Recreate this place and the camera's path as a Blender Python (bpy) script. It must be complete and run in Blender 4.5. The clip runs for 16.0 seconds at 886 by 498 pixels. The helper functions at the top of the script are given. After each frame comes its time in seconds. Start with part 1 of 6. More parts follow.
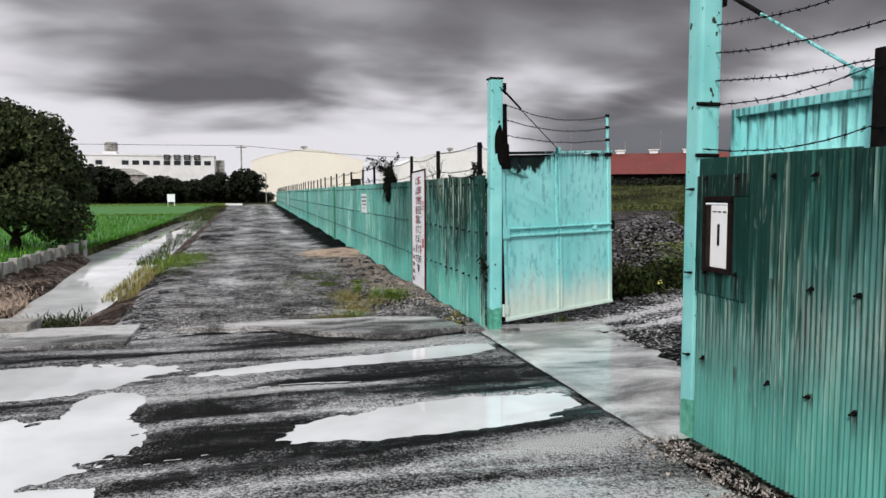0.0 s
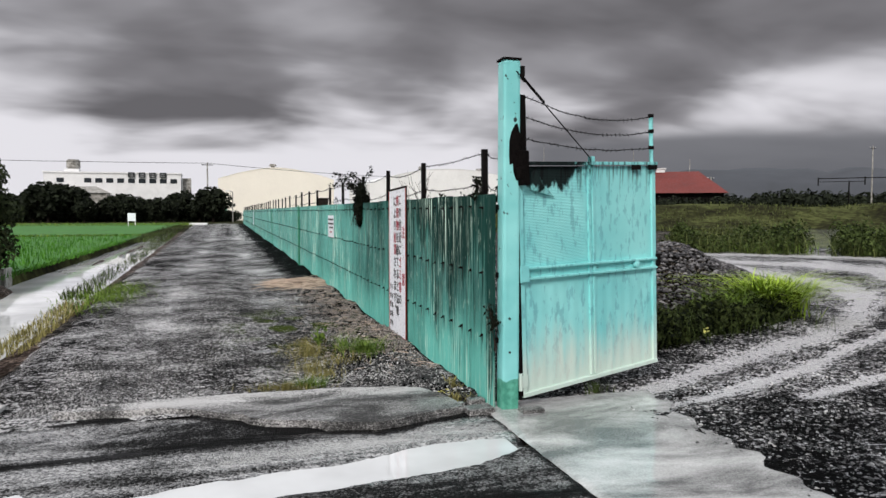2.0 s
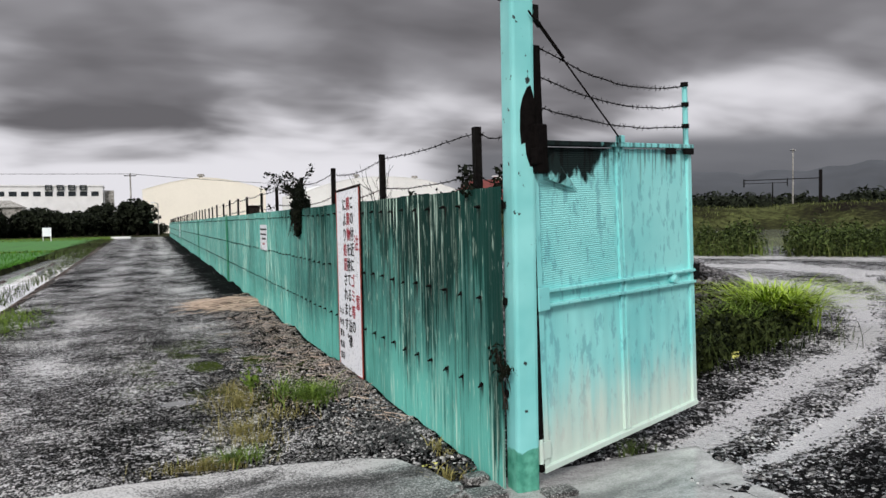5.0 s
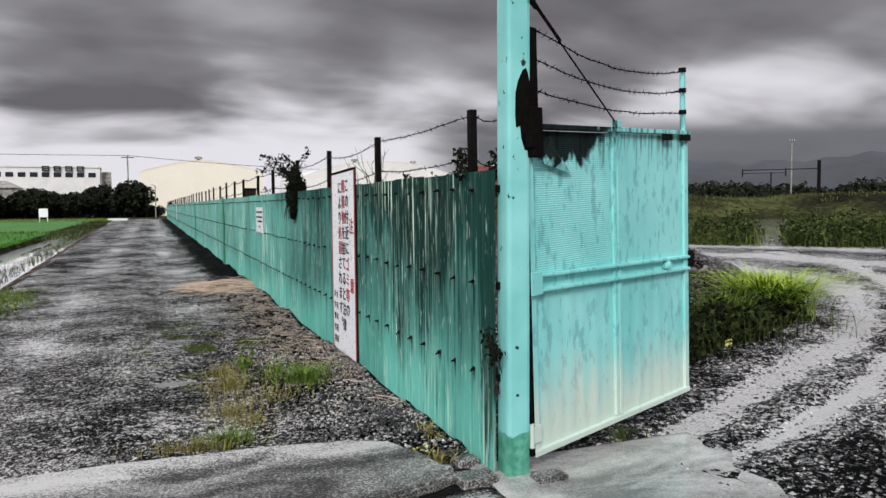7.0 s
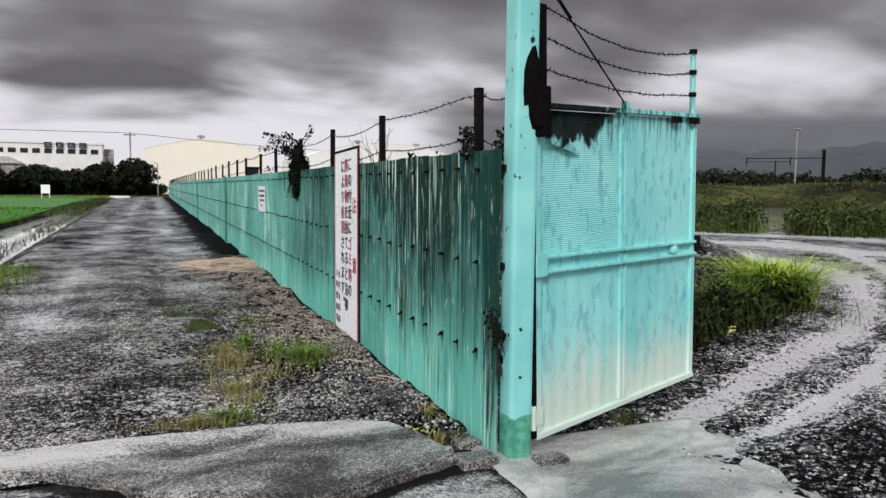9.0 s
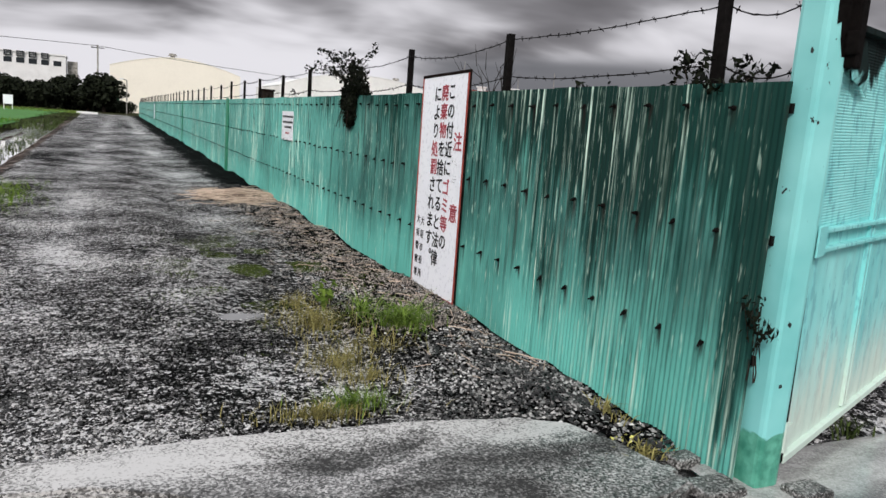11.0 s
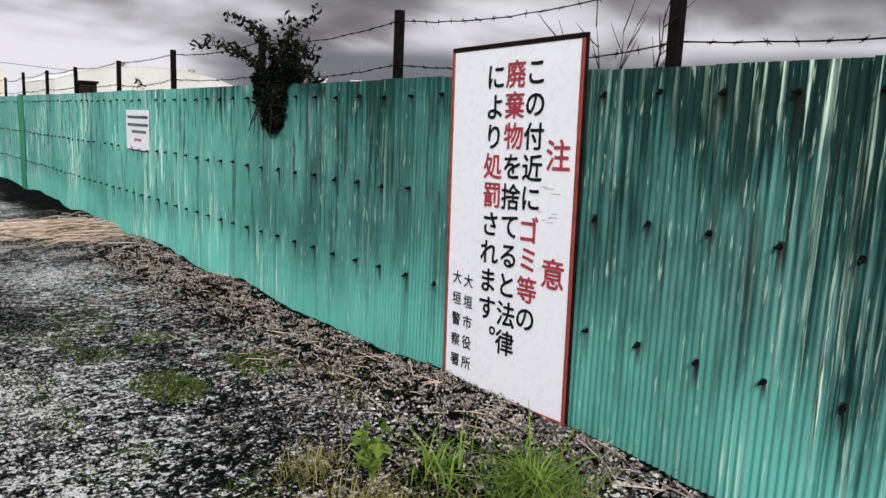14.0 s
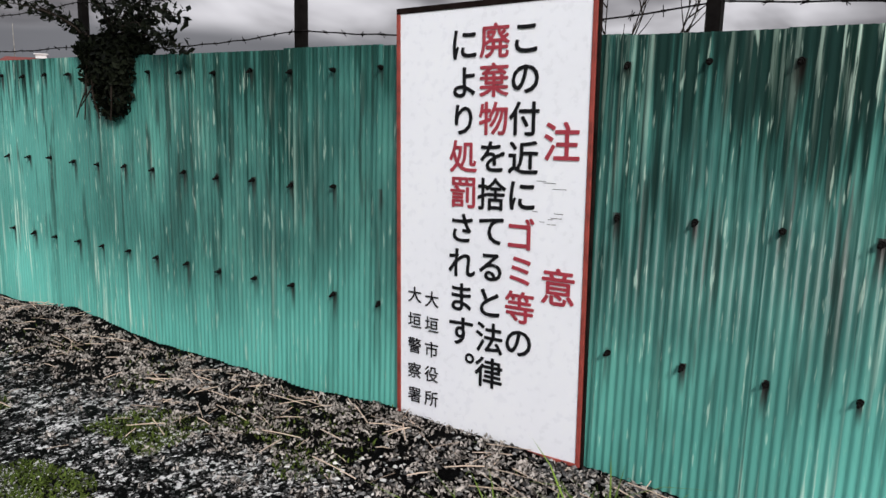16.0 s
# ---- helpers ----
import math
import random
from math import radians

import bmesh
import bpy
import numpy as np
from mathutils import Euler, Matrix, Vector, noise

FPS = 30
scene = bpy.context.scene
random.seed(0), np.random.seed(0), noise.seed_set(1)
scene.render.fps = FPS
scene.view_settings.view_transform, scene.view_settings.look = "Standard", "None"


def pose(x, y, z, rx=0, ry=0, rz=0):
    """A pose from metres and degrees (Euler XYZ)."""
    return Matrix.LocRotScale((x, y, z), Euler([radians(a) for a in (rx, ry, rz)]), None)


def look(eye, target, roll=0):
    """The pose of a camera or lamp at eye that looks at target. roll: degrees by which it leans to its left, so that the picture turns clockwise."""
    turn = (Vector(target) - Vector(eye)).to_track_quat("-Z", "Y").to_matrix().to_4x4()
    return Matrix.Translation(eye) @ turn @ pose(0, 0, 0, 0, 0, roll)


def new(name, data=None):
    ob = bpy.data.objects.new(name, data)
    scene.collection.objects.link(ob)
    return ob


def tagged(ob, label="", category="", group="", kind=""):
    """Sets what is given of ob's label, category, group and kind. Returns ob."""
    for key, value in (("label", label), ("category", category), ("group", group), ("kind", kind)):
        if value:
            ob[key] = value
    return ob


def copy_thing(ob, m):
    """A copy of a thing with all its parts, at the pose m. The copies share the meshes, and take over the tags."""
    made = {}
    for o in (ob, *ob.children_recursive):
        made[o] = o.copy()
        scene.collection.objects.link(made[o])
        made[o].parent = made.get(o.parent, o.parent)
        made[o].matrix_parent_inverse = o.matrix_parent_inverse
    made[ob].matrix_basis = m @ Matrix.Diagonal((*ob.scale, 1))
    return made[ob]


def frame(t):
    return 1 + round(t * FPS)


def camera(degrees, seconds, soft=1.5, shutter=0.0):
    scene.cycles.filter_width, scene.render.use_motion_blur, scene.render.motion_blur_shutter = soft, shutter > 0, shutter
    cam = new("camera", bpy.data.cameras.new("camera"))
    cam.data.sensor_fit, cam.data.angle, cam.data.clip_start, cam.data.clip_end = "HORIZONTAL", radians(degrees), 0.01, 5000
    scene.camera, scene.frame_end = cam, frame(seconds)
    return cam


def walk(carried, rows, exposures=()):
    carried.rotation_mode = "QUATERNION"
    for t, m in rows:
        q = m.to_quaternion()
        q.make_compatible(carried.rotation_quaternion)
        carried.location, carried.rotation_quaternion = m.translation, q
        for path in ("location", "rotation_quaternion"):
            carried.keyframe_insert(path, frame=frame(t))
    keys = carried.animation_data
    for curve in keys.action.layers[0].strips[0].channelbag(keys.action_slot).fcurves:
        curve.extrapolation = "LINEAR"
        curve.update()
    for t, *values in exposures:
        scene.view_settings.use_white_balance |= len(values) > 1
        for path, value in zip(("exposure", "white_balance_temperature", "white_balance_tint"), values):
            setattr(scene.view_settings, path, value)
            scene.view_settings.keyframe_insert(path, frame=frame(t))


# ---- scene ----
cam = camera(63.0, 16.0)
PATH = [
    (0, (-0.016, -0.345, 1.502), (0.477, 1.587, 1.347), -0.1),
    (0.5, (0.106, 0.193, 1.51), (0.619, 2.12, 1.364), 0.1),
    (1, (0.226, 0.761, 1.503), (0.744, 2.685, 1.33), 0.1),
    (1.5, (0.308, 1.311, 1.582), (0.842, 3.23, 1.413), -0.6),
    (2, (0.377, 1.903, 1.554), (0.948, 3.816, 1.451), -0.0),
    (2.5, (0.407, 2.467, 1.524), (1.008, 4.374, 1.452), 0.1),
    (3, (0.489, 3.007, 1.542), (1.108, 4.907, 1.467), -0.9),
    (3.5, (0.51, 3.373, 1.536), (1.156, 5.265, 1.471), -0.4),
    (4, (0.56, 3.587, 1.531), (1.285, 5.449, 1.463), -1.9),
    (6.5, (0.634, 3.641, 1.507), (1.38, 5.493, 1.394), -0.3),
    (7, (0.642, 3.636, 1.504), (1.387, 5.488, 1.382), -0.4),
    (7.5, (0.639, 3.643, 1.503), (1.383, 5.495, 1.37), -0.1),
    (8, (0.643, 3.657, 1.501), (1.386, 5.509, 1.357), -0.0),
    (8.5, (0.65, 3.666, 1.495), (1.387, 5.519, 1.342), 0.1),
    (9, (0.646, 3.686, 1.48), (1.386, 5.537, 1.312), 0.6),
    (9.5, (0.511, 3.838, 1.435), (1.277, 5.675, 1.241), 3.2),
    (10, (0.234, 4.204, 1.419), (1.007, 6.029, 1.148), 2.9),
    (10.2, (0.115, 4.341, 1.418), (0.874, 6.166, 1.108), 2.8),
    (12.3, (-0.138, 6.483, 1.386), (0.908, 8.16, 1.084), 4.1),
    (12.5, (-0.167, 6.651, 1.406), (0.916, 8.306, 1.106), 2.8),
    (13, (-0.146, 7.122, 1.411), (1.019, 8.722, 1.126), 3.2),
    (13.5, (-0.152, 7.566, 1.381), (1.053, 9.132, 1.074), 3.1),
    (14, (-0.183, 7.948, 1.404), (1.079, 9.465, 1.08), 2.5),
    (14.5, (-0.179, 8.23, 1.43), (1.152, 9.683, 1.088), 2.6),
    (15, (-0.252, 8.519, 1.408), (1.212, 9.842, 1.079), 0.9),
    (15.5, (-0.18, 8.804, 1.377), (1.391, 9.996, 1.043), 0.9),
    (16, (-0.151, 9.05, 1.393), (1.485, 10.143, 1.033), 1.5),
]
walk(cam, [(t, look(eye, target, roll)) for t, eye, target, roll in PATH], [(0, 0.0, 6400, 12), (10.2, 0.0, 6400, 12), (12.3, 0.06, 6400, 12), (16, 0.06, 6400, 12)])

# ---- light ----
SUN_EL, SUN_AZ = 35.0, 216.0  # degrees above the horizon; clockwise from +y, behind the walker
world = bpy.data.worlds.new("overcast")
scene.world = world
world.use_nodes = True
wt = world.node_tree


def link(nt, a, b):
    nt.links.new(a, b)


def put_in(nt, socket, value):
    """Feed a socket with another socket, a number or a colour."""
    if isinstance(value, bpy.types.NodeSocket):
        nt.links.new(value, socket)
    elif isinstance(value, (tuple, list)) and len(value) == 3 and socket.type == "RGBA":
        socket.default_value = (*value, 1)
    else:
        socket.default_value = value


def calc(nt, op, a, b=0.5, c=0.5, clamp=False):
    n = nt.nodes.new("ShaderNodeMath")
    n.operation, n.use_clamp = op, clamp
    for k, v in enumerate((a, b, c)):
        put_in(nt, n.inputs[k], v)
    return n.outputs[0]


def band(nt, v, lo, hi, to_lo=0.0, to_hi=1.0):
    n = nt.nodes.new("ShaderNodeMapRange")
    n.interpolation_type = "SMOOTHSTEP"
    for k, x in enumerate((v, lo, hi, to_lo, to_hi)):
        put_in(nt, n.inputs[k], x)
    return n.outputs[0]


def blend(nt, fac, a, b, how="MIX"):
    n = nt.nodes.new("ShaderNodeMix")
    n.data_type, n.blend_type = "RGBA", how
    put_in(nt, n.inputs[0], fac)
    put_in(nt, n.inputs[6], a)
    put_in(nt, n.inputs[7], b)
    return n.outputs[2]


def ramp(nt, fac, *stops):
    n = nt.nodes.new("ShaderNodeValToRGB")
    put_in(nt, n.inputs[0], fac)
    while len(n.color_ramp.elements) < len(stops):
        n.color_ramp.elements.new(0.5)
    for e, (at, col) in zip(n.color_ramp.elements, stops):
        e.position = at
        e.color = (*col, 1) if isinstance(col, tuple) else (col, col, col, 1)
    return n.outputs[0]


def scaled(nt, vec, sx, sy, sz, ox=0, oy=0, oz=0):
    n = nt.nodes.new("ShaderNodeMapping")
    put_in(nt, n.inputs[0], vec)
    n.inputs[1].default_value = (ox, oy, oz)
    n.inputs[3].default_value = (sx, sy, sz)
    return n.outputs[0]


def grain(nt, vec, scale, detail=4.0, rough=0.55, warp=0.0):
    n = nt.nodes.new("ShaderNodeTexNoise")
    put_in(nt, n.inputs["Vector"], vec)
    n.inputs["Scale"].default_value, n.inputs["Detail"].default_value = scale, detail
    n.inputs["Roughness"].default_value, n.inputs["Distortion"].default_value = rough, warp
    return n.outputs[0]


def cells(nt, vec, scale, feature="F1"):
    n = nt.nodes.new("ShaderNodeTexVoronoi")
    n.feature = feature
    put_in(nt, n.inputs["Vector"], vec)
    n.inputs["Scale"].default_value = scale
    return n


def xyz(nt, vec):
    n = nt.nodes.new("ShaderNodeSeparateXYZ")
    put_in(nt, n.inputs[0], vec)
    return n.outputs


# cloud deck: brighter at the horizon ahead, a low dark rain cloud to the east
wt.nodes.clear()
tc = wt.nodes.new("ShaderNodeTexCoord")
way = tc.outputs["Generated"]
dx, dy, dz = xyz(wt, way)
up = calc(wt, "MAXIMUM", dz, 0.0)
flat = calc(wt, "ADD", up, 0.22)
comb = wt.nodes.new("ShaderNodeCombineXYZ")
put_in(wt, comb.inputs[0], calc(wt, "DIVIDE", dx, flat))
put_in(wt, comb.inputs[1], calc(wt, "DIVIDE", dy, flat))
put_in(wt, comb.inputs[2], 0.0)
deck = comb.outputs[0]
big = grain(wt, scaled(wt, deck, 1.0, 0.8, 1, 2.2, 0.9), 1.15, 3.0, 0.45, 0.2)
fine = grain(wt, scaled(wt, deck, 0.9, 1.3, 1, 1.0, 7.0), 2.3, 3.5, 0.45, 0.25)
cloud = calc(wt, "ADD", calc(wt, "MULTIPLY", big, 0.62), calc(wt, "MULTIPLY", fine, 0.38))
cloud = calc(wt, "SUBTRACT", cloud, band(wt, calc(wt, "ABSOLUTE", calc(wt, "SUBTRACT", dx, 0.46)), 0.17, 0.06, 0.0, 0.055))
cloud = calc(wt, "ADD", cloud, band(wt, dx, 0.12, -0.05, 0.0, 0.025))
dark_roll = calc(wt, "MULTIPLY", band(wt, calc(wt, "ABSOLUTE", calc(wt, "SUBTRACT", dx, 0.33)), 0.17, 0.04), band(wt, dz, 0.16, 0.24))
cloud = calc(wt, "SUBTRACT", cloud, calc(wt, "MULTIPLY", dark_roll, 0.075))
cloud = calc(wt, "SUBTRACT", cloud, band(wt, dx, 0.56, 0.74, 0.0, 0.012))
# long rolls of cloud cross the view
rolls = calc(wt, "COSINE", calc(wt, "MULTIPLY", calc(wt, "ADD", calc(wt, "ADD", dx, 0.14), calc(wt, "MULTIPLY", calc(wt, "SUBTRACT", big, 0.5), 0.30)), 2 * math.pi / 0.43))
cloud = calc(wt, "SUBTRACT", cloud, calc(wt, "MULTIPLY", calc(wt, "MULTIPLY", rolls, band(wt, dx, 0.46, 0.32)), 0.022))
deck_colour = ramp(wt, cloud, (0.34, (0.135, 0.131, 0.138)), (0.44, (0.205, 0.20, 0.21)), (0.53, (0.33, 0.325, 0.34)), (0.66, (0.50, 0.495, 0.51)))
# the unseen upper sky lights the place evenly
high = band(wt, dz, 0.30, 0.60)
deck_colour = blend(wt, high, deck_colour, (0.86, 0.89, 0.93))
east = band(wt, calc(wt, "ADD", calc(wt, "MULTIPLY", dx, 0.80), calc(wt, "MULTIPLY", dy, 0.60)), 0.82, 0.885)
glow_top = calc(wt, "ADD", calc(wt, "ADD", band(wt, dx, 0.45, 0.15, 0.172, 0.205), calc(wt, "MULTIPLY", east, 0.02)), calc(wt, "MULTIPLY", calc(wt, "SUBTRACT", cloud, 0.5), 0.5))
low = band(wt, dz, glow_top, calc(wt, "SUBTRACT", glow_top, 0.135))
deck_colour = blend(wt, calc(wt, "MULTIPLY", low, band(wt, dx, 0.78, 0.58, 0.82, 0.94)), deck_colour, (0.80, 0.79, 0.815))
rain_top = calc(wt, "ADD", 0.102, calc(wt, "MULTIPLY", calc(wt, "SUBTRACT", big, 0.5), 0.05))
rain = calc(wt, "MULTIPLY", east, band(wt, dz, calc(wt, "ADD", rain_top, 0.016), calc(wt, "SUBTRACT", rain_top, 0.014)))
deck_colour = blend(wt, calc(wt, "MULTIPLY", rain, 0.95), deck_colour, ramp(wt, dz, (0.0, (0.10, 0.105, 0.118)), (0.11, (0.17, 0.173, 0.185))))
bg = wt.nodes.new("ShaderNodeBackground")
put_in(wt, bg.inputs[0], deck_colour)
bg.inputs[1].default_value = 1.0
wo = wt.nodes.new("ShaderNodeOutputWorld")
link(wt, bg.outputs[0], wo.inputs[0])

sun = new("sun", bpy.data.lights.new("sun", "SUN"))
sun.data.energy, sun.data.angle, sun.data.color = 2.8, radians(14), (1.0, 0.95, 0.88)
az, el = radians(SUN_AZ), radians(SUN_EL)
sun.matrix_world = look((math.sin(az) * math.cos(el) * 50, math.cos(az) * math.cos(el) * 50, math.sin(el) * 50), (0, 0, 0))

# ---- materials ----


def surface(name, rough=0.6, metal=0.0):
    m = bpy.data.materials.new(name)
    m.use_nodes = True
    nt = m.node_tree
    b = nt.nodes["Principled BSDF"]
    b.inputs["Roughness"].default_value, b.inputs["Metallic"].default_value = rough, metal
    return m, nt, b


def where(nt):
    return nt.nodes.new("ShaderNodeNewGeometry").outputs["Position"]


def chance(nt):
    return nt.nodes.new("ShaderNodeObjectInfo").outputs["Random"]


def island(nt):
    return nt.nodes.new("ShaderNodeNewGeometry").outputs["Random Per Island"]


def bumped(nt, b, height, strength, distance):
    n = nt.nodes.new("ShaderNodeBump")
    n.inputs["Strength"].default_value, n.inputs["Distance"].default_value = strength, distance
    put_in(nt, n.inputs["Height"], height)
    link(nt, n.outputs[0], b.inputs["Normal"])


def plain(name, colour, rough=0.6, metal=0.0, vary=0.25, scale=6.0, bump=0.2):
    """Paint, stone or metal with two scales of unevenness."""
    m, nt, b = surface(name, rough, metal)
    p = where(nt)
    a, c = grain(nt, p, scale), grain(nt, p, scale * 9)
    f = calc(nt, "ADD", calc(nt, "MULTIPLY", a, 0.6), calc(nt, "MULTIPLY", c, 0.4))
    dark = tuple(v * (1 - vary * 1.6) for v in colour)
    pale = tuple(min(1.0, v * (1 + vary)) for v in colour)
    put_in(nt, b.inputs["Base Color"], ramp(nt, f, (0.32, dark), (0.5, colour), (0.68, pale)))
    put_in(nt, b.inputs["Roughness"], band(nt, c, 0.3, 0.7, max(0.02, rough - 0.12), min(1, rough + 0.12)))
    if max(colour) < 0.07:
        b.inputs["Specular IOR Level"].default_value = 0.03
    if bump:
        bumped(nt, b, c, bump, 0.01)
    return m


def leafy(name, dark, pale, rough=0.55, lo=0.2, hi=0.85):
    """Leaves and blades: every island of the mesh a tone of its own."""
    m, nt, b = surface(name, rough)
    p = where(nt)
    f = calc(nt, "ADD", calc(nt, "MULTIPLY", island(nt), 0.6), calc(nt, "MULTIPLY", grain(nt, p, 1.7), 0.5))
    put_in(nt, b.inputs["Base Color"], ramp(nt, f, (lo, dark), (hi, pale)))
    b.inputs["Specular IOR Level"].default_value = 0.04
    return m


ROWS_Z = (0.54, 1.055, 1.59)
BOLT, PHASE = 0.2775, 9.146


def fence_paint(name, lift=1.0, grime=1.0):
    """Green paint on corrugated iron: chalky runs, grime from the top, rust below the hook bolts."""
    m, nt, b = surface(name, 0.5)
    p = where(nt)
    px, py, pz = xyz(nt, p)
    runs = grain(nt, scaled(nt, p, 1, 1, 0.030), 36.0, 3.0, 0.6)
    runs2 = grain(nt, scaled(nt, p, 1, 1, 0.10), 62.0, 2.0, 0.6)
    patch = grain(nt, scaled(nt, p, 1, 1, 0.55), 1.15, 4.0, 0.55)
    mid = grain(nt, scaled(nt, p, 1, 1, 0.3), 4.5, 4.0, 0.6)
    base = ramp(nt, mid, (0.30, (0.012 * lift, 0.055 * lift, 0.046 * lift)), (0.52, (0.032 * lift, 0.125 * lift, 0.108 * lift)), (0.72, (0.07 * lift, 0.24 * lift, 0.20 * lift)))
    # the lower half keeps more of its paint
    fresh = calc(nt, "MULTIPLY", band(nt, calc(nt, "ADD", pz, calc(nt, "MULTIPLY", patch, 0.9)), 1.30, 0.50), 0.85)
    fresh = calc(nt, "MAXIMUM", fresh, band(nt, py, 12.0, 15.0, 0.0, 0.45))
    fresh = calc(nt, "MULTIPLY", fresh, band(nt, calc(nt, "ABSOLUTE", calc(nt, "SUBTRACT", py, 9.75)), 0.70, 0.30, 1.0, 0.58))
    fresh = calc(nt, "MULTIPLY", fresh, band(nt, py, 3.4, 4.0, 0.65, 1.0))
    base = blend(nt, fresh, base, (0.15 * lift, 0.53 * lift, 0.455 * lift))
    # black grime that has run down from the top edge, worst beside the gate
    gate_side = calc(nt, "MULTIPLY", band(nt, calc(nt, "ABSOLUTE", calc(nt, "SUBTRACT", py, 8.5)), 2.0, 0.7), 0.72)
    # the sheets darken further over the last stretch before the post
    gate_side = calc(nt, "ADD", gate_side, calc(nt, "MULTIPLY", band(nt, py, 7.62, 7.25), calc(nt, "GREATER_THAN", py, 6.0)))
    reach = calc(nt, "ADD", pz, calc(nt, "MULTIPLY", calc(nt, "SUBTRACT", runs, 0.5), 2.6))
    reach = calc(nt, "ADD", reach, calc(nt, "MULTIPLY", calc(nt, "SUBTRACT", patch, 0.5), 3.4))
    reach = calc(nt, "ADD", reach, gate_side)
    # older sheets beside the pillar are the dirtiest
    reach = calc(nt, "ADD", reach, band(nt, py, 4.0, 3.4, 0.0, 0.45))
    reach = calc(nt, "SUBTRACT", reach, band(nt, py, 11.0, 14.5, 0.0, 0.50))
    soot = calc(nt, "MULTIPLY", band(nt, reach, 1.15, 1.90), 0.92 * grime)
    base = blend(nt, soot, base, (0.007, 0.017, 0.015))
    dirt = band(nt, grain(nt, scaled(nt, p, 1, 1, 0.07, 5.0), 19.0, 3.0, 0.6), 0.54, 0.66)
    base = blend(nt, calc(nt, "MULTIPLY", dirt, band(nt, pz, 0.15, 1.0, 0.25, 0.82)), base, (0.010, 0.028, 0.022))
    # chalky bare streaks on the crests of the waves, thick in places
    crest = band(nt, calc(nt, "COSINE", calc(nt, "MULTIPLY", calc(nt, "SUBTRACT", py, 7.205), 2 * math.pi / (0.555 / 17))), 0.5, -0.7)
    worn = grain(nt, scaled(nt, p, 1, 1, 0.5, 3.0, 0.0, 2.0), 1.4, 3.0, 0.5)
    runs3 = grain(nt, scaled(nt, p, 1, 1, 0.040, 9.0), 30.0, 4.0, 0.65)
    chalk = calc(nt, "MULTIPLY", band(nt, runs3, 0.53, 0.60), band(nt, worn, 0.44, 0.60, 0.03, 1.0))
    chalk = calc(nt, "MULTIPLY", chalk, band(nt, crest, 0.0, 1.0, 0.30, 1.0))
    # a sheltered stretch round the board keeps a smooth coat
    chalk = calc(nt, "MULTIPLY", chalk, band(nt, calc(nt, "ABSOLUTE", calc(nt, "SUBTRACT", py, 10.9)), 1.2, 1.9, 0.30, 1.0))
    thick_runs = calc(nt, "MULTIPLY", band(nt, runs3, 0.52, 0.60), band(nt, calc(nt, "ABSOLUTE", calc(nt, "SUBTRACT", py, 8.75)), 1.0, 0.35))
    chalk = calc(nt, "MAXIMUM", chalk, calc(nt, "MULTIPLY", thick_runs, calc(nt, "MULTIPLY", band(nt, patch, 0.40, 0.62, 0.08, 0.72), band(nt, crest, 0.0, 1.0, 0.30, 1.0))))
    chalk = calc(nt, "MAXIMUM", chalk, calc(nt, "MULTIPLY", band(nt, runs2, 0.62, 0.72), 0.40))
    chalk = calc(nt, "MULTIPLY", chalk, band(nt, py, 3.4, 4.0, 0.35, 1.0))
    base = blend(nt, calc(nt, "MULTIPLY", chalk, 0.88), base, (0.58, 0.76, 0.64))
    # rust runs under each bolt
    cell = calc(nt, "ADD", calc(nt, "DIVIDE", calc(nt, "SUBTRACT", py, PHASE), BOLT), 400.5)
    side = calc(nt, "MULTIPLY", calc(nt, "ABSOLUTE", calc(nt, "SUBTRACT", calc(nt, "FRACT", cell), 0.5)), BOLT)
    wob = calc(nt, "ADD", side, calc(nt, "MULTIPLY", calc(nt, "SUBTRACT", runs2, 0.5), 0.03))
    line = band(nt, wob, 0.019, 0.005)
    pick = grain(nt, scaled(nt, p, 1, 1, 0.6), 3.0, 1.0)
    rust = 0.0
    for z in ROWS_Z:
        drop = calc(nt, "SUBTRACT", z + 0.01, pz)
        here = calc(nt, "MULTIPLY", calc(nt, "GREATER_THAN", drop, 0.0), band(nt, drop, calc(nt, "MULTIPLY", pick, 0.34), 0.02))
        rust = calc(nt, "MAXIMUM", rust, here)
    rust = calc(nt, "MULTIPLY", calc(nt, "MULTIPLY", rust, line), band(nt, pick, 0.32, 0.48))
    base = blend(nt, rust, base, (0.013, 0.010, 0.009))
    base = blend(nt, band(nt, chance(nt), 0.0, 1.0, 0.0, 0.28), base, (0.01, 0.075, 0.06))
    put_in(nt, b.inputs["Base Color"], base)
    put_in(nt, b.inputs["Roughness"], band(nt, calc(nt, "ADD", chalk, soot), 0.0, 1.0, 0.38, 0.8))
    put_in(nt, b.inputs["Specular IOR Level"], band(nt, soot, 0.0, 0.7, 0.22, 0.03))
    bumped(nt, b, calc(nt, "ADD", runs2, mid), 0.25, 0.004)
    return m


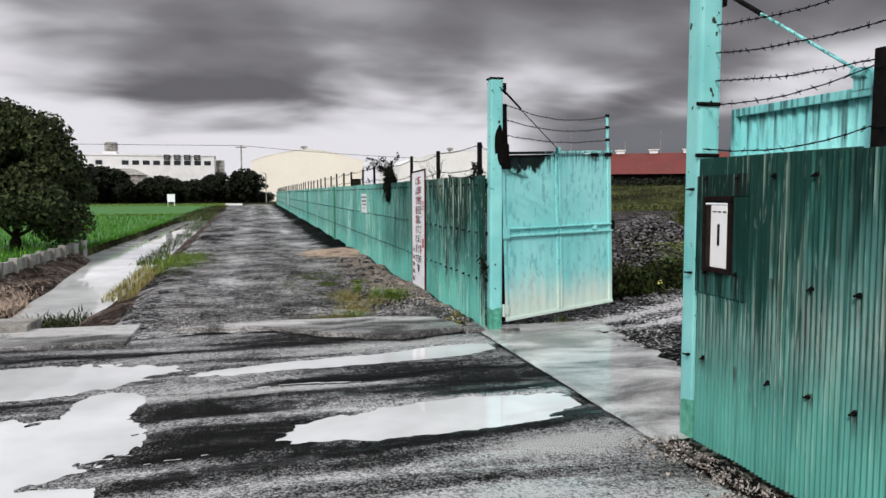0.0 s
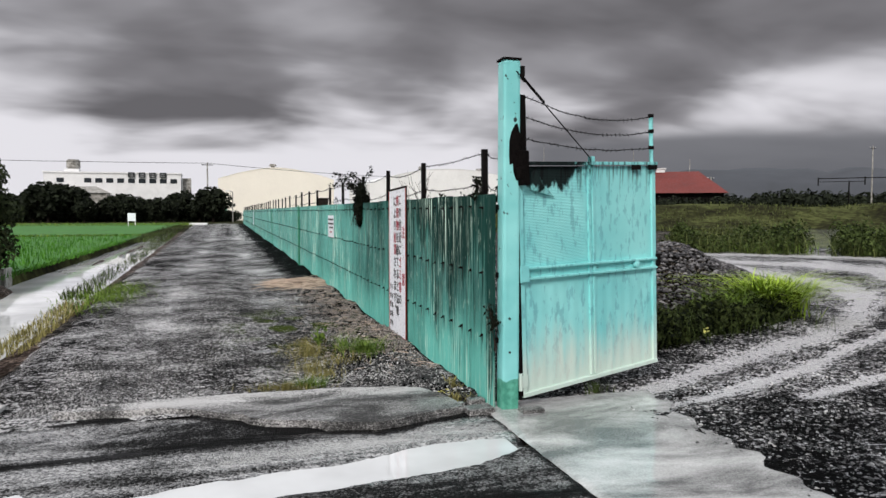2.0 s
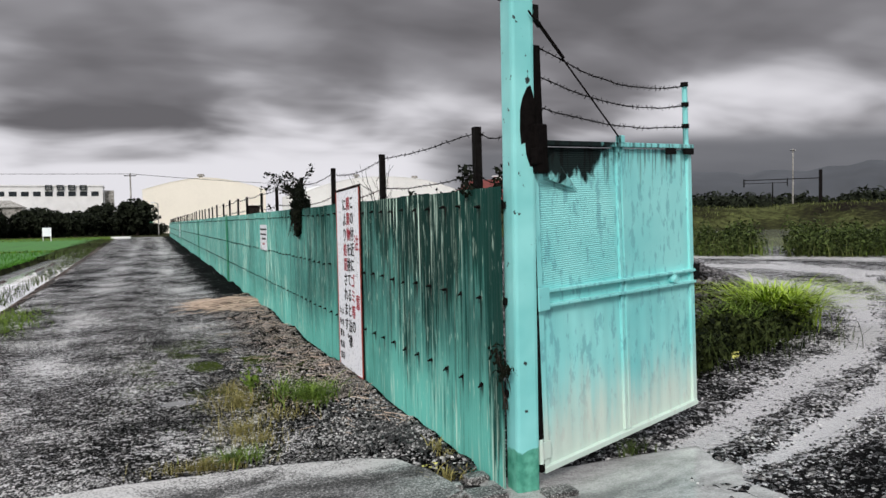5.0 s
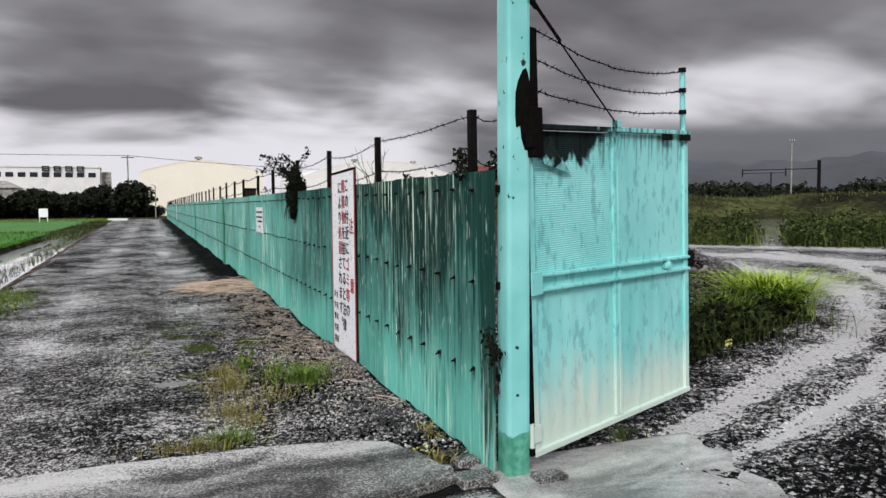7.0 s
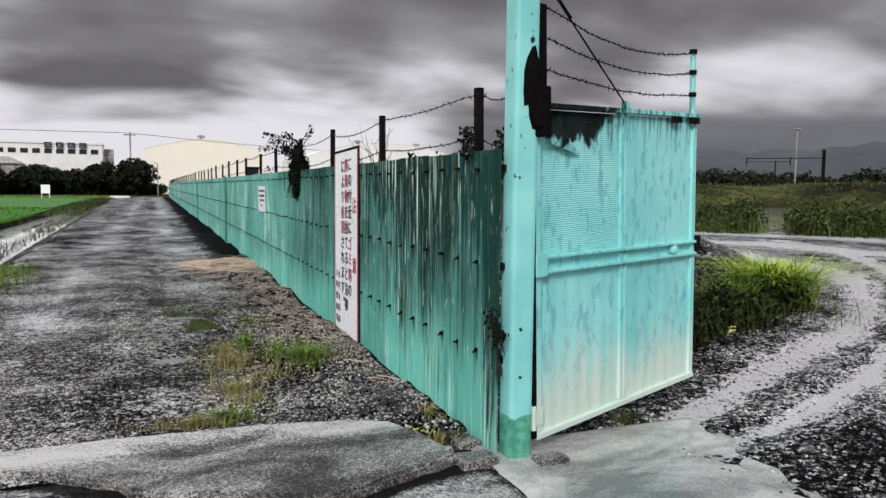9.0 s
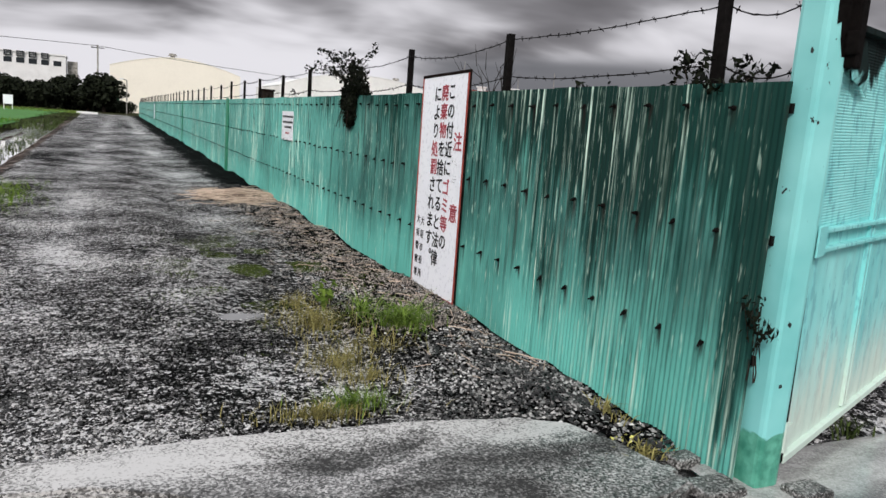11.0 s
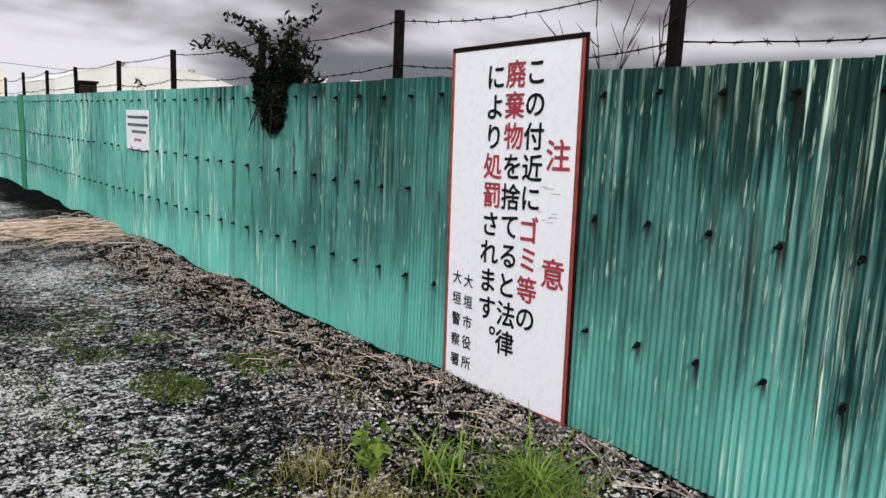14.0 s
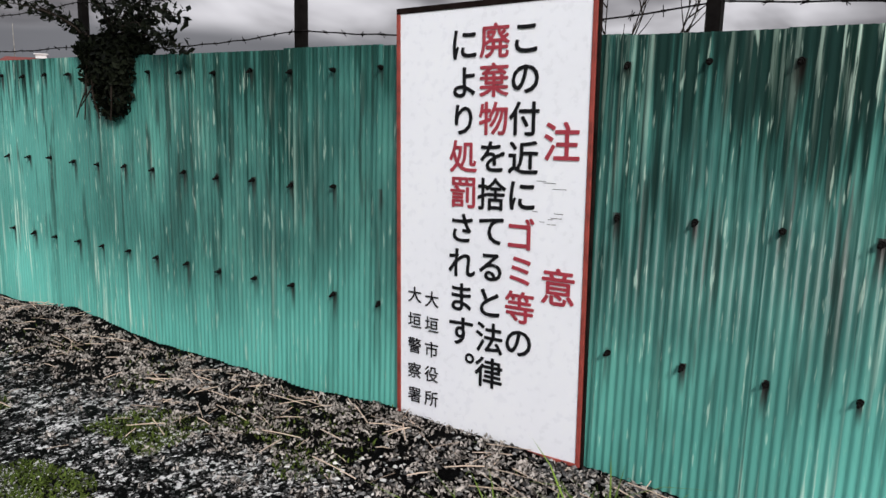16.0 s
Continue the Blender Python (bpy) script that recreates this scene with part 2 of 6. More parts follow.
def gate_paint(name):
    """Turquoise gate paint: blotches where the coat has gone, clay splash at the foot, rust at the top hinge corner."""
    m, nt, b = surface(name, 0.42)
    p = where(nt)
    px, py, pz = xyz(nt, p)
    blot = grain(nt, scaled(nt, p, 1, 1, 0.35), 17.0, 5.0, 0.68)
    soft = grain(nt, p, 1.6, 3.0)
    base = ramp(nt, soft, (0.3, (0.19, 0.60, 0.60)), (0.7, (0.32, 0.76, 0.74)))
    base = blend(nt, calc(nt, "MULTIPLY", band(nt, blot, 0.54, 0.61), 0.58), base, (0.13, 0.38, 0.42))
    wash = band(nt, calc(nt, "ADD", pz, calc(nt, "MULTIPLY", calc(nt, "SUBTRACT", grain(nt, scaled(nt, p, 1, 1, 0.12), 11.0, 3.0), 0.5), 0.7)), 0.72, 0.16)
    base = blend(nt, calc(nt, "MULTIPLY", wash, 0.66), base, (0.76, 0.73, 0.62))
    runs = grain(nt, scaled(nt, p, 1, 1, 0.05), 30.0, 3.0)
    top = band(nt, calc(nt, "ADD", pz, calc(nt, "MULTIPLY", calc(nt, "SUBTRACT", runs, 0.5), 1.1)), 1.80, 2.05)
    base = blend(nt, calc(nt, "MULTIPLY", calc(nt, "MULTIPLY", top, band(nt, runs, 0.45, 0.6)), 0.75), base, (0.012, 0.03, 0.03))
    # soot and rust spreading from the top hinge corner of the open leaf
    dist = nt.nodes.new("ShaderNodeVectorMath")
    dist.operation = "DISTANCE"
    put_in(nt, dist.inputs[0], scaled(nt, p, 1, 1, 2.6))
    dist.inputs[1].default_value = (2.84, 7.25, 1.945 * 2.6)
    burn = calc(nt, "ADD", dist.outputs["Value"], calc(nt, "MULTIPLY", calc(nt, "SUBTRACT", grain(nt, scaled(nt, p, 1, 1, 0.5), 7.0, 4.0, 0.65), 0.5), 1.25))
    black = calc(nt, "MULTIPLY", band(nt, burn, 0.54, 0.36), 0.98)
    base = blend(nt, black, base, (0.008, 0.008, 0.008))
    put_in(nt, b.inputs["Base Color"], base)
    put_in(nt, b.inputs["Roughness"], calc(nt, "MAXIMUM", band(nt, blot, 0.4, 0.65, 0.36, 0.6), calc(nt, "MULTIPLY", black, 0.9)))
    put_in(nt, b.inputs["Specular IOR Level"], band(nt, black, 0.0, 0.8, 0.35, 0.03))
    bumped(nt, b, blot, 0.2, 0.003)
    return m


def post_paint(name):
    m, nt, b = surface(name, 0.35)
    p = where(nt)
    px, py, pz = xyz(nt, p)
    chips = grain(nt, scaled(nt, p, 1, 1, 0.7), 21.0, 3.0, 0.6)
    soft = grain(nt, p, 2.3, 3.0)
    base = ramp(nt, soft, (0.3, (0.17, 0.53, 0.52)), (0.7, (0.29, 0.70, 0.68)))
    base = blend(nt, band(nt, calc(nt, "ADD", chips, calc(nt, "MULTIPLY", pz, 0.022)), 0.705, 0.73), base, (0.015, 0.02, 0.02))
    edge = calc(nt, "ADD", pz, calc(nt, "MULTIPLY", calc(nt, "SUBTRACT", grain(nt, p, 8.0, 2.0), 0.5), 0.16))
    base = blend(nt, band(nt, edge, 0.235, 0.225), base, ramp(nt, grain(nt, p, 17.0), (0.35, (0.045, 0.24, 0.17)), (0.65, (0.12, 0.42, 0.31))))
    put_in(nt, b.inputs["Base Color"], base)
    bumped(nt, b, chips, 0.12, 0.003)
    return m


def stones(name, tones, scale=38.0, wet=0.35):
    """Loose stone: dark and pale chips, soil, with shade between stones and wet glints put into the tones; the layer
    'pale' tells worn wheel tracks from loose ground.
    """
    m, nt, b = surface(name, 0.6)
    p = where(nt)
    warp = blend(nt, 0.06, p, grain(nt, p, 22.0))
    v = cells(nt, warp, scale)
    v2 = cells(nt, p, scale * 2.3)
    tone = xyz(nt, v.outputs["Color"])[0]
    tone2 = xyz(nt, v2.outputs["Color"])[1]
    patch = grain(nt, p, 1.3, 5.0, 0.6)
    att = nt.nodes.new("ShaderNodeAttribute")
    att.attribute_name = "pale"
    pale = att.outputs["Fac"]
    f = calc(nt, "ADD", calc(nt, "MULTIPLY", tone, 0.85), calc(nt, "SUBTRACT", calc(nt, "MULTIPLY", tone2, 0.55), 0.30))
    f = calc(nt, "ADD", f, calc(nt, "MULTIPLY", calc(nt, "SUBTRACT", patch, 0.5), 1.5))
    f = calc(nt, "ADD", f, calc(nt, "MULTIPLY", calc(nt, "SUBTRACT", grain(nt, scaled(nt, p, 0.6, 1.3, 1), 11.0, 4.0, 0.7), 0.5), 2.0))
    f = calc(nt, "ADD", f, calc(nt, "MULTIPLY", calc(nt, "SUBTRACT", pale, 0.5), 0.55))
    f = calc(nt, "ADD", f, band(nt, pale, 0.80, 1.15, 0.0, 0.42))
    put_in(nt, b.inputs["Base Color"], ramp(nt, f, *tones))
    put_in(nt, b.inputs["Roughness"], band(nt, calc(nt, "ADD", patch, calc(nt, "MULTIPLY", pale, 0.3)), 0.45, 0.8, 0.75, wet))
    put_in(nt, b.inputs["Specular IOR Level"], band(nt, f, 0.42, 0.72, 0.02, 0.6))
    h = calc(nt, "SUBTRACT", 1.0, calc(nt, "ADD", v.outputs["Distance"], calc(nt, "MULTIPLY", v2.outputs["Distance"], 0.5)))
    bumped(nt, b, h, 0.9, 0.02)
    return m


def asphalt(name):
    """Old wet asphalt and cement patching, streaked across the drive; films of water lie in the smooth streaks."""
    m, nt, b = surface(name, 0.5)
    p = where(nt)
    streak = grain(nt, scaled(nt, p, 0.33, 1.9, 1, 2.0, 0.3), 1.35, 5.0, 0.6, 0.6)
    chip = cells(nt, p, 80.0)
    speck = xyz(nt, chip.outputs["Color"])[0]
    grit = grain(nt, p, 9.0, 5.0, 0.7)
    f = calc(nt, "ADD", calc(nt, "MULTIPLY", calc(nt, "SUBTRACT", streak, 0.5), 1.7), calc(nt, "ADD", 0.10, calc(nt, "MULTIPLY", speck, 0.46)))
    f = calc(nt, "ADD", f, calc(nt, "MULTIPLY", calc(nt, "SUBTRACT", grit, 0.3), 0.75))
    att = nt.nodes.new("ShaderNodeAttribute")
    att.attribute_name = "pale"
    f = calc(nt, "ADD", f, calc(nt, "MULTIPLY", calc(nt, "SUBTRACT", att.outputs["Fac"], 0.5), 1.6))
    put_in(nt, b.inputs["Base Color"], ramp(nt, f, (0.16, 0.006), (0.40, 0.03), (0.60, 0.17), (0.9, (0.48, 0.48, 0.47))))
    put_in(nt, b.inputs["Roughness"], band(nt, calc(nt, "ADD", streak, calc(nt, "MULTIPLY", calc(nt, "SUBTRACT", grit, 0.5), 0.25)), 0.45, 0.57, 0.70, 0.10))
    b.inputs["IOR"].default_value = 1.6
    put_in(nt, b.inputs["Specular IOR Level"], band(nt, f, 0.30, 0.62, 0.06, 0.7))
    bumped(nt, b, calc(nt, "MULTIPLY", calc(nt, "SUBTRACT", 1.0, chip.outputs["Distance"]), band(nt, streak, 0.44, 0.58, 1.0, 0.06)), 1.0, 0.02)
    return m


def cement(name, lo, mid, hi, wet=0.12, dry=0.6, speckle=0.3, rim=0.0):
    m, nt, b = surface(name, 0.4)
    p = where(nt)
    patch = grain(nt, scaled(nt, p, 0.7, 1.3, 1), 1.7, 5.0, 0.6, 0.4)
    pebble = cells(nt, p, 120.0)
    speck = calc(nt, "ADD", calc(nt, "MULTIPLY", grain(nt, p, 55.0, 4.0, 0.7), 0.5), calc(nt, "MULTIPLY", xyz(nt, pebble.outputs["Color"])[0], 0.5))
    f = calc(nt, "ADD", calc(nt, "ADD", -0.06, calc(nt, "MULTIPLY", patch, 0.84)), calc(nt, "MULTIPLY", speck, speckle))
    f = calc(nt, "ADD", f, 0.12 - speckle * 0.40)
    if rim:
        # a smooth trowelled strip along the lane side, worn stones in the middle
        py = xyz(nt, p)[1]
        strip = band(nt, calc(nt, "ADD", py, calc(nt, "MULTIPLY", calc(nt, "SUBTRACT", patch, 0.5), 0.5)), 7.62, 7.92, -0.6, 1.0)
        f = calc(nt, "ADD", f, calc(nt, "MULTIPLY", strip, rim))
    put_in(nt, b.inputs["Base Color"], ramp(nt, f, (0.38, lo), (0.53, mid), (0.68, hi)))
    put_in(nt, b.inputs["Roughness"], band(nt, patch, 0.40, 0.58, dry, wet))
    bumped(nt, b, calc(nt, "MULTIPLY", speck, band(nt, patch, 0.4, 0.58, 1.0, 0.1)), 0.35, 0.004)
    return m


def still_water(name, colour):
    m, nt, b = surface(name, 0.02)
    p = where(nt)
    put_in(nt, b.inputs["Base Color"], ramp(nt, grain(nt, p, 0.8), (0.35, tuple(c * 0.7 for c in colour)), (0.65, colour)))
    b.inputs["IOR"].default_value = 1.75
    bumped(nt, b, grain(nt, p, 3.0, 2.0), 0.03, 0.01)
    return m


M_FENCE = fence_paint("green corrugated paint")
M_STRIP = plain("green strip paint", (0.016, 0.24, 0.13), 0.5, 0, 0.25, 3.0)
M_GATE = gate_paint("turquoise gate paint")
M_POST = post_paint("turquoise post paint")
M_IRON = plain("black rusted iron", (0.010, 0.0088, 0.0085), 0.7, 0.3, 0.4, 30.0)
M_RUST = plain("rust crust", (0.007, 0.0058, 0.0055), 0.85, 0.1, 0.5, 40.0, 0.6)
# near-black stops paint in the shade between stones, pale ones include wet glints
M_ROAD = stones("wet lane gravel", ((0.30, (0.0025, 0.0025, 0.0025)), (0.50, (0.012, 0.0115, 0.0115)), (0.62, (0.17, 0.165, 0.165)), (0.76, (0.70, 0.69, 0.69))), 52.0)
M_YARD = stones("yard gravel", ((0.28, (0.003, 0.003, 0.003)), (0.48, (0.014, 0.0135, 0.015)), (0.62, (0.18, 0.175, 0.18)), (0.82, (0.60, 0.59, 0.60))), 40.0, 0.22)
M_ASPHALT = asphalt("old asphalt")
M_SLAB = cement("speckled concrete", (0.018, 0.0175, 0.017), (0.17, 0.167, 0.162), (0.54, 0.53, 0.52), 0.3, 0.8, 0.62, 0.14)
M_CONC = cement("wet smooth concrete", (0.13, 0.13, 0.128), (0.42, 0.42, 0.41), (0.70, 0.70, 0.69), 0.02, 0.10, 0.14)
M_WALLC = cement("weathered concrete", (0.13, 0.125, 0.11), (0.31, 0.295, 0.27), (0.46, 0.45, 0.42), 0.5, 0.8)
# near-white puddle and ditch colours stand in for the mirrored bright sky
M_PUDDLE = still_water("puddle with sky sheen in colour", (0.84, 0.85, 0.85))
M_POOL = still_water("lane pool", (0.30, 0.30, 0.30))
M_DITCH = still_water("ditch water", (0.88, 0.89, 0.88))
# base colour lightened for the bright sky the pond should mirror
M_POND = still_water("pond water", (0.34, 0.37, 0.33))
M_SOIL = stones("dark soil", ((0.2, (0.004, 0.0035, 0.003)), (0.45, (0.012, 0.010, 0.008)), (0.75, (0.07, 0.055, 0.042)), (0.95, (0.16, 0.13, 0.10))), 24.0, 0.4)
M_BANK = stones("brown ditch mud", ((0.2, (0.012, 0.008, 0.006)), (0.45, (0.045, 0.03, 0.022)), (0.75, (0.13, 0.085, 0.06)), (0.95, (0.24, 0.17, 0.13))), 24.0, 0.4)
M_BLADE = leafy("fresh grass", (0.03, 0.06, 0.010), (0.20, 0.30, 0.055))
M_REED = leafy("lush long grass", (0.05, 0.10, 0.008), (0.44, 0.60, 0.075), 0.5, 0.25, 0.8)
M_MOSS = leafy("moss", (0.02, 0.03, 0.006), (0.10, 0.14, 0.03))
M_DRY = leafy("yellowing grass", (0.08, 0.072, 0.025), (0.38, 0.34, 0.13))
M_STRAW = leafy("dead straw", (0.07, 0.05, 0.04), (0.62, 0.49, 0.39), 0.7, 0.12, 0.62)
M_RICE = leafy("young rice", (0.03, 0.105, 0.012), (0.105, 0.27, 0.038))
# brighter, yellower colour for the nearest plot
M_RICE_NEAR = leafy("yellow-green young rice", (0.08, 0.22, 0.012), (0.28, 0.52, 0.06))
M_LITTER = leafy("rotting leaf litter", (0.012, 0.009, 0.007), (0.56, 0.51, 0.47), 0.7, 0.30, 0.86)
M_LEAF = leafy("dark evergreen leaves", (0.010, 0.014, 0.007), (0.062, 0.078, 0.034))
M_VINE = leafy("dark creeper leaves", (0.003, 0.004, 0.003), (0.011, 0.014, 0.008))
M_WOODS = leafy("far woods", (0.008, 0.010, 0.007), (0.024, 0.030, 0.018))
M_WEED = leafy("tall weeds", (0.005, 0.009, 0.003), (0.075, 0.105, 0.032))
M_TUSSOCK = leafy("meadow tussocks", (0.005, 0.007, 0.002), (0.14, 0.165, 0.055))
M_SCRUB = leafy("dark rank weeds", (0.003, 0.005, 0.002), (0.060, 0.078, 0.024), 0.6, 0.35, 1.0)
M_BARK = plain("bark", (0.03, 0.024, 0.02), 0.85, 0, 0.4, 14.0, 0.6)
M_WHITE = plain("white sign enamel", (0.92, 0.94, 1.0), 0.35, 0, 0.018, 3.0, 0.05)
M_RED = plain("faded red paint", (0.30, 0.05, 0.036), 0.65, 0, 0.35, 14.0)
M_DARKRED = plain("dark stained frame wood", (0.014, 0.009, 0.008), 0.75, 0, 0.5, 20.0)
M_INK = plain("black lettering", (0.012, 0.012, 0.014), 0.5, 0, 0.2, 20.0, 0)
M_REDINK = plain("red lettering", (0.36, 0.035, 0.055), 0.5, 0, 0.2, 20.0, 0)
M_CREAM = plain("cream sheet cladding", (0.92, 0.87, 0.76), 0.5, 0, 0.03, 0.3, 0)
M_PALE = plain("white render", (0.78, 0.78, 0.78), 0.7, 0, 0.08, 0.4, 0)
M_ROOFW = plain("white sheet roof", (0.85, 0.85, 0.83), 0.5, 0, 0.06, 0.3, 0)
M_GLASS = plain("dark window glass", (0.03, 0.035, 0.04), 0.1, 0, 0.2, 0.5, 0)
M_ROOFR = plain("red sheet roof", (0.14, 0.022, 0.016), 0.7, 0, 0.2, 0.4, 0)
M_HILL = plain("hazy forested hills", (0.055, 0.06, 0.07), 0.95, 0, 0.2, 0.004, 0)
M_FIELD, nt_, b_ = surface("rough meadow", 0.95)
f_ = calc(nt_, "ADD", calc(nt_, "MULTIPLY", grain(nt_, where(nt_), 0.12, 4.0, 0.6), 0.6), calc(nt_, "MULTIPLY", grain(nt_, where(nt_), 1.6, 4.0, 0.65), 0.4))
put_in(nt_, b_.inputs["Base Color"], ramp(nt_, f_, (0.40, (0.010, 0.008, 0.006)), (0.50, (0.030, 0.032, 0.012)), (0.60, (0.085, 0.095, 0.034))))
b_.inputs["Specular IOR Level"].default_value = 0.03
M_HEAP, nt_, b_ = surface("crushed stone", 0.5)
put_in(nt_, b_.inputs["Base Color"], ramp(nt_, island(nt_), (0.1, (0.010, 0.009, 0.010)), (0.6, (0.055, 0.050, 0.052)), (0.95, (0.21, 0.20, 0.20))))
M_FLOWER = plain("pale yellow petals", (0.62, 0.60, 0.16), 0.6, 0, 0.1, 20.0, 0)
M_PADDY = plain("rice paddy bed", (0.045, 0.165, 0.022), 0.9, 0, 0.3, 0.8, 0.3)

# ---- building helpers ----


def part(name, bm, material, parent=None, label=""):
    """Link a bmesh as one mesh object under a thing or a part."""
    me = bpy.data.meshes.new(name)
    bm.to_mesh(me)
    bm.free()
    return part_of(name, me, material, parent, label)


def part_of(name, me, material, parent=None, label="", m=None):
    if material and not me.materials:
        me.materials.append(material)
    ob = new(name, me)
    if parent:
        ob.parent = parent
    if m is not None:
        ob.matrix_basis = m
    if label:
        ob["label"] = label
    return ob


def thing(name, label, category, at=None, group="", kind=""):
    ob = new(name)
    ob.empty_display_size = 0.2
    if at is not None:
        ob.matrix_basis = at
    return tagged(ob, label, category, group, kind)


def raw(name, verts, faces, smooth=False):
    me = bpy.data.meshes.new(name)
    me.from_pydata([tuple(map(float, v)) for v in verts], [], [tuple(map(int, f)) for f in faces])
    if smooth:
        me.shade_smooth()
    me.update()
    return me


def box(bm, lo, hi, bevel=0.0, m=None):
    r = bmesh.ops.create_cube(bm, size=1.0)
    vs = r["verts"]
    for v in vs:
        v.co = Vector([lo[k] + (v.co[k] + 0.5) * (hi[k] - lo[k]) for k in range(3)])
    if bevel:
        es = list({e for v in vs for e in v.link_edges})
        vs = bmesh.ops.bevel(bm, geom=es, offset=bevel, segments=2, affect="EDGES", profile=0.6)["verts"]
    if m is not None:
        bmesh.ops.transform(bm, matrix=m, verts=[v for v in vs if v.is_valid])
    return vs


def thick(bm, t):
    """Give the loose faces of a bmesh a thickness."""
    bm.normal_update()
    bmesh.ops.solidify(bm, geom=bm.faces[:], thickness=t)
    bmesh.ops.recalc_face_normals(bm, faces=bm.faces)


def rod(bm, a, b, r, seg=8, r2=None):
    a, b = Vector(a), Vector(b)
    d = b - a
    m = Matrix.Translation((a + b) / 2) @ d.to_track_quat("Z", "Y").to_matrix().to_4x4()
    return bmesh.ops.create_cone(bm, cap_ends=True, segments=seg, radius1=r, radius2=r if r2 is None else r2, depth=d.length, matrix=m)["verts"]


def tube(points, radii, seg=6):
    """Vertices and faces of a pipe along points."""
    verts, faces = [], []
    n = len(points)
    for k, p in enumerate(points):
        p = Vector(p)
        d = (Vector(points[min(k + 1, n - 1)]) - Vector(points[max(k - 1, 0)])).normalized()
        q = d.to_track_quat("Z", "Y")
        r = radii[k] if isinstance(radii, (list, tuple)) else radii
        for s in range(seg):
            a = 2 * math.pi * s / seg
            verts.append(p + q @ Vector((math.cos(a) * r, math.sin(a) * r, 0)))
    for k in range(n - 1):
        for s in range(seg):
            t = (s + 1) % seg
            faces.append((k * seg + s, k * seg + t, (k + 1) * seg + t, (k + 1) * seg + s))
    faces.append(tuple(range(seg))[::-1])
    faces.append(tuple((n - 1) * seg + s for s in range(seg)))
    return verts, faces


def joined(pieces):
    verts, faces = [], []
    for v, f in pieces:
        o = len(verts)
        verts += list(v)
        faces += [tuple(i + o for i in g) for g in f]
    return verts, faces


def barbed(a, b, sag, rng, step=0.11, r=0.0034):
    """A two-strand barbed wire between two points, hanging by sag, with its barbs."""
    a, b = Vector(a), Vector(b)
    n = max(6, int((b - a).length / 0.12))
    pts = []
    for k in range(n + 1):
        t = k / n
        p = a.lerp(b, t)
        p.z -= sag * 4 * t * (1 - t) - rng.uniform(-0.004, 0.004)
        p.x += rng.uniform(-0.004, 0.004)
        pts.append(p)
    out = [tube(pts, r, 5)]
    count = int((b - a).length / step)
    for k in range(count):
        t = (k + 0.5) / count
        i = min(n - 1, int(t * n))
        p = pts[i].lerp(pts[i + 1], t * n - i)
        for _ in range(2):
            d = Vector((rng.uniform(-1, 1), rng.uniform(-1, 1), rng.uniform(-1, 1))).normalized() * 0.020
            out.append(tube([p - d, p + d], 0.0018, 3))
        d = (b - a).normalized() * 0.009
        out.append(tube([p - d, p + d], 0.0048, 5))
    return out


def blades(rng, spots, height, width, lean, seg=3):
    """Grass: thin bent blades at the spots (x, y, z)."""
    verts, faces = [], []
    for x, y, z in spots:
        h = height * rng.uniform(0.45, 1.15)
        a = rng.uniform(0, 2 * math.pi)
        out = lean * rng.uniform(0.2, 1.3) * h
        w = width * rng.uniform(0.6, 1.2)
        sx, sy = -math.sin(a) * w / 2, math.cos(a) * w / 2
        o = len(verts)
        for k in range(seg):
            t = k / seg
            f = 1 - 0.55 * t
            px, py, pz = x + math.cos(a) * out * t * t, y + math.sin(a) * out * t * t, z + h * (t - 0.22 * lean * t * t)
            verts += [(px - sx * f, py - sy * f, pz), (px + sx * f, py + sy * f, pz)]
        verts.append((x + math.cos(a) * out, y + math.sin(a) * out, z + h * (1 - 0.3 * lean)))
        for k in range(seg - 1):
            faces.append((o + 2 * k, o + 2 * k + 1, o + 2 * k + 3, o + 2 * k + 2))
        faces.append((o + 2 * seg - 2, o + 2 * seg - 1, o + 2 * seg))
    return verts, faces


def leaves(rng, blobs, count, size):
    """Many small bent leaves spread over the outsides of blobs (centre, radii)."""
    verts, faces = [], []
    weights = [max(r) ** 2 for _, r in blobs]
    for _ in range(count):
        c, r = rng.choices(blobs, weights)[0]
        d = Vector((rng.gauss(0, 1), rng.gauss(0, 1), rng.gauss(0, 1))).normalized()
        s = rng.uniform(0.55, 1.08)
        p = Vector((c[0] + d.x * r[0] * s, c[1] + d.y * r[1] * s, c[2] + d.z * r[2] * s))
        n = (d + Vector((rng.uniform(-1, 1), rng.uniform(-1, 1), rng.uniform(-1, 1))) * 0.9).normalized()
        q = n.to_track_quat("Z", "Y")
        w = size * rng.uniform(0.6, 1.3)
        turn = rng.uniform(0, 6.28)
        u = q @ Vector((math.cos(turn), math.sin(turn), 0)) * w
        v = q @ Vector((-math.sin(turn), math.cos(turn), 0)) * w * 0.5
        o = len(verts)
        verts += [p - u, p + v + n * w * 0.12, p + u, p - v + n * w * 0.12]
        faces += [(o, o + 1, o + 2), (o, o + 2, o + 3)]
    return verts, faces


def hump(x, y, s=1.0, seed=0.0):
    """Smooth random height, about -1 to 1."""
    return noise.noise(Vector((x * s + seed, y * s - seed, seed * 0.37)))


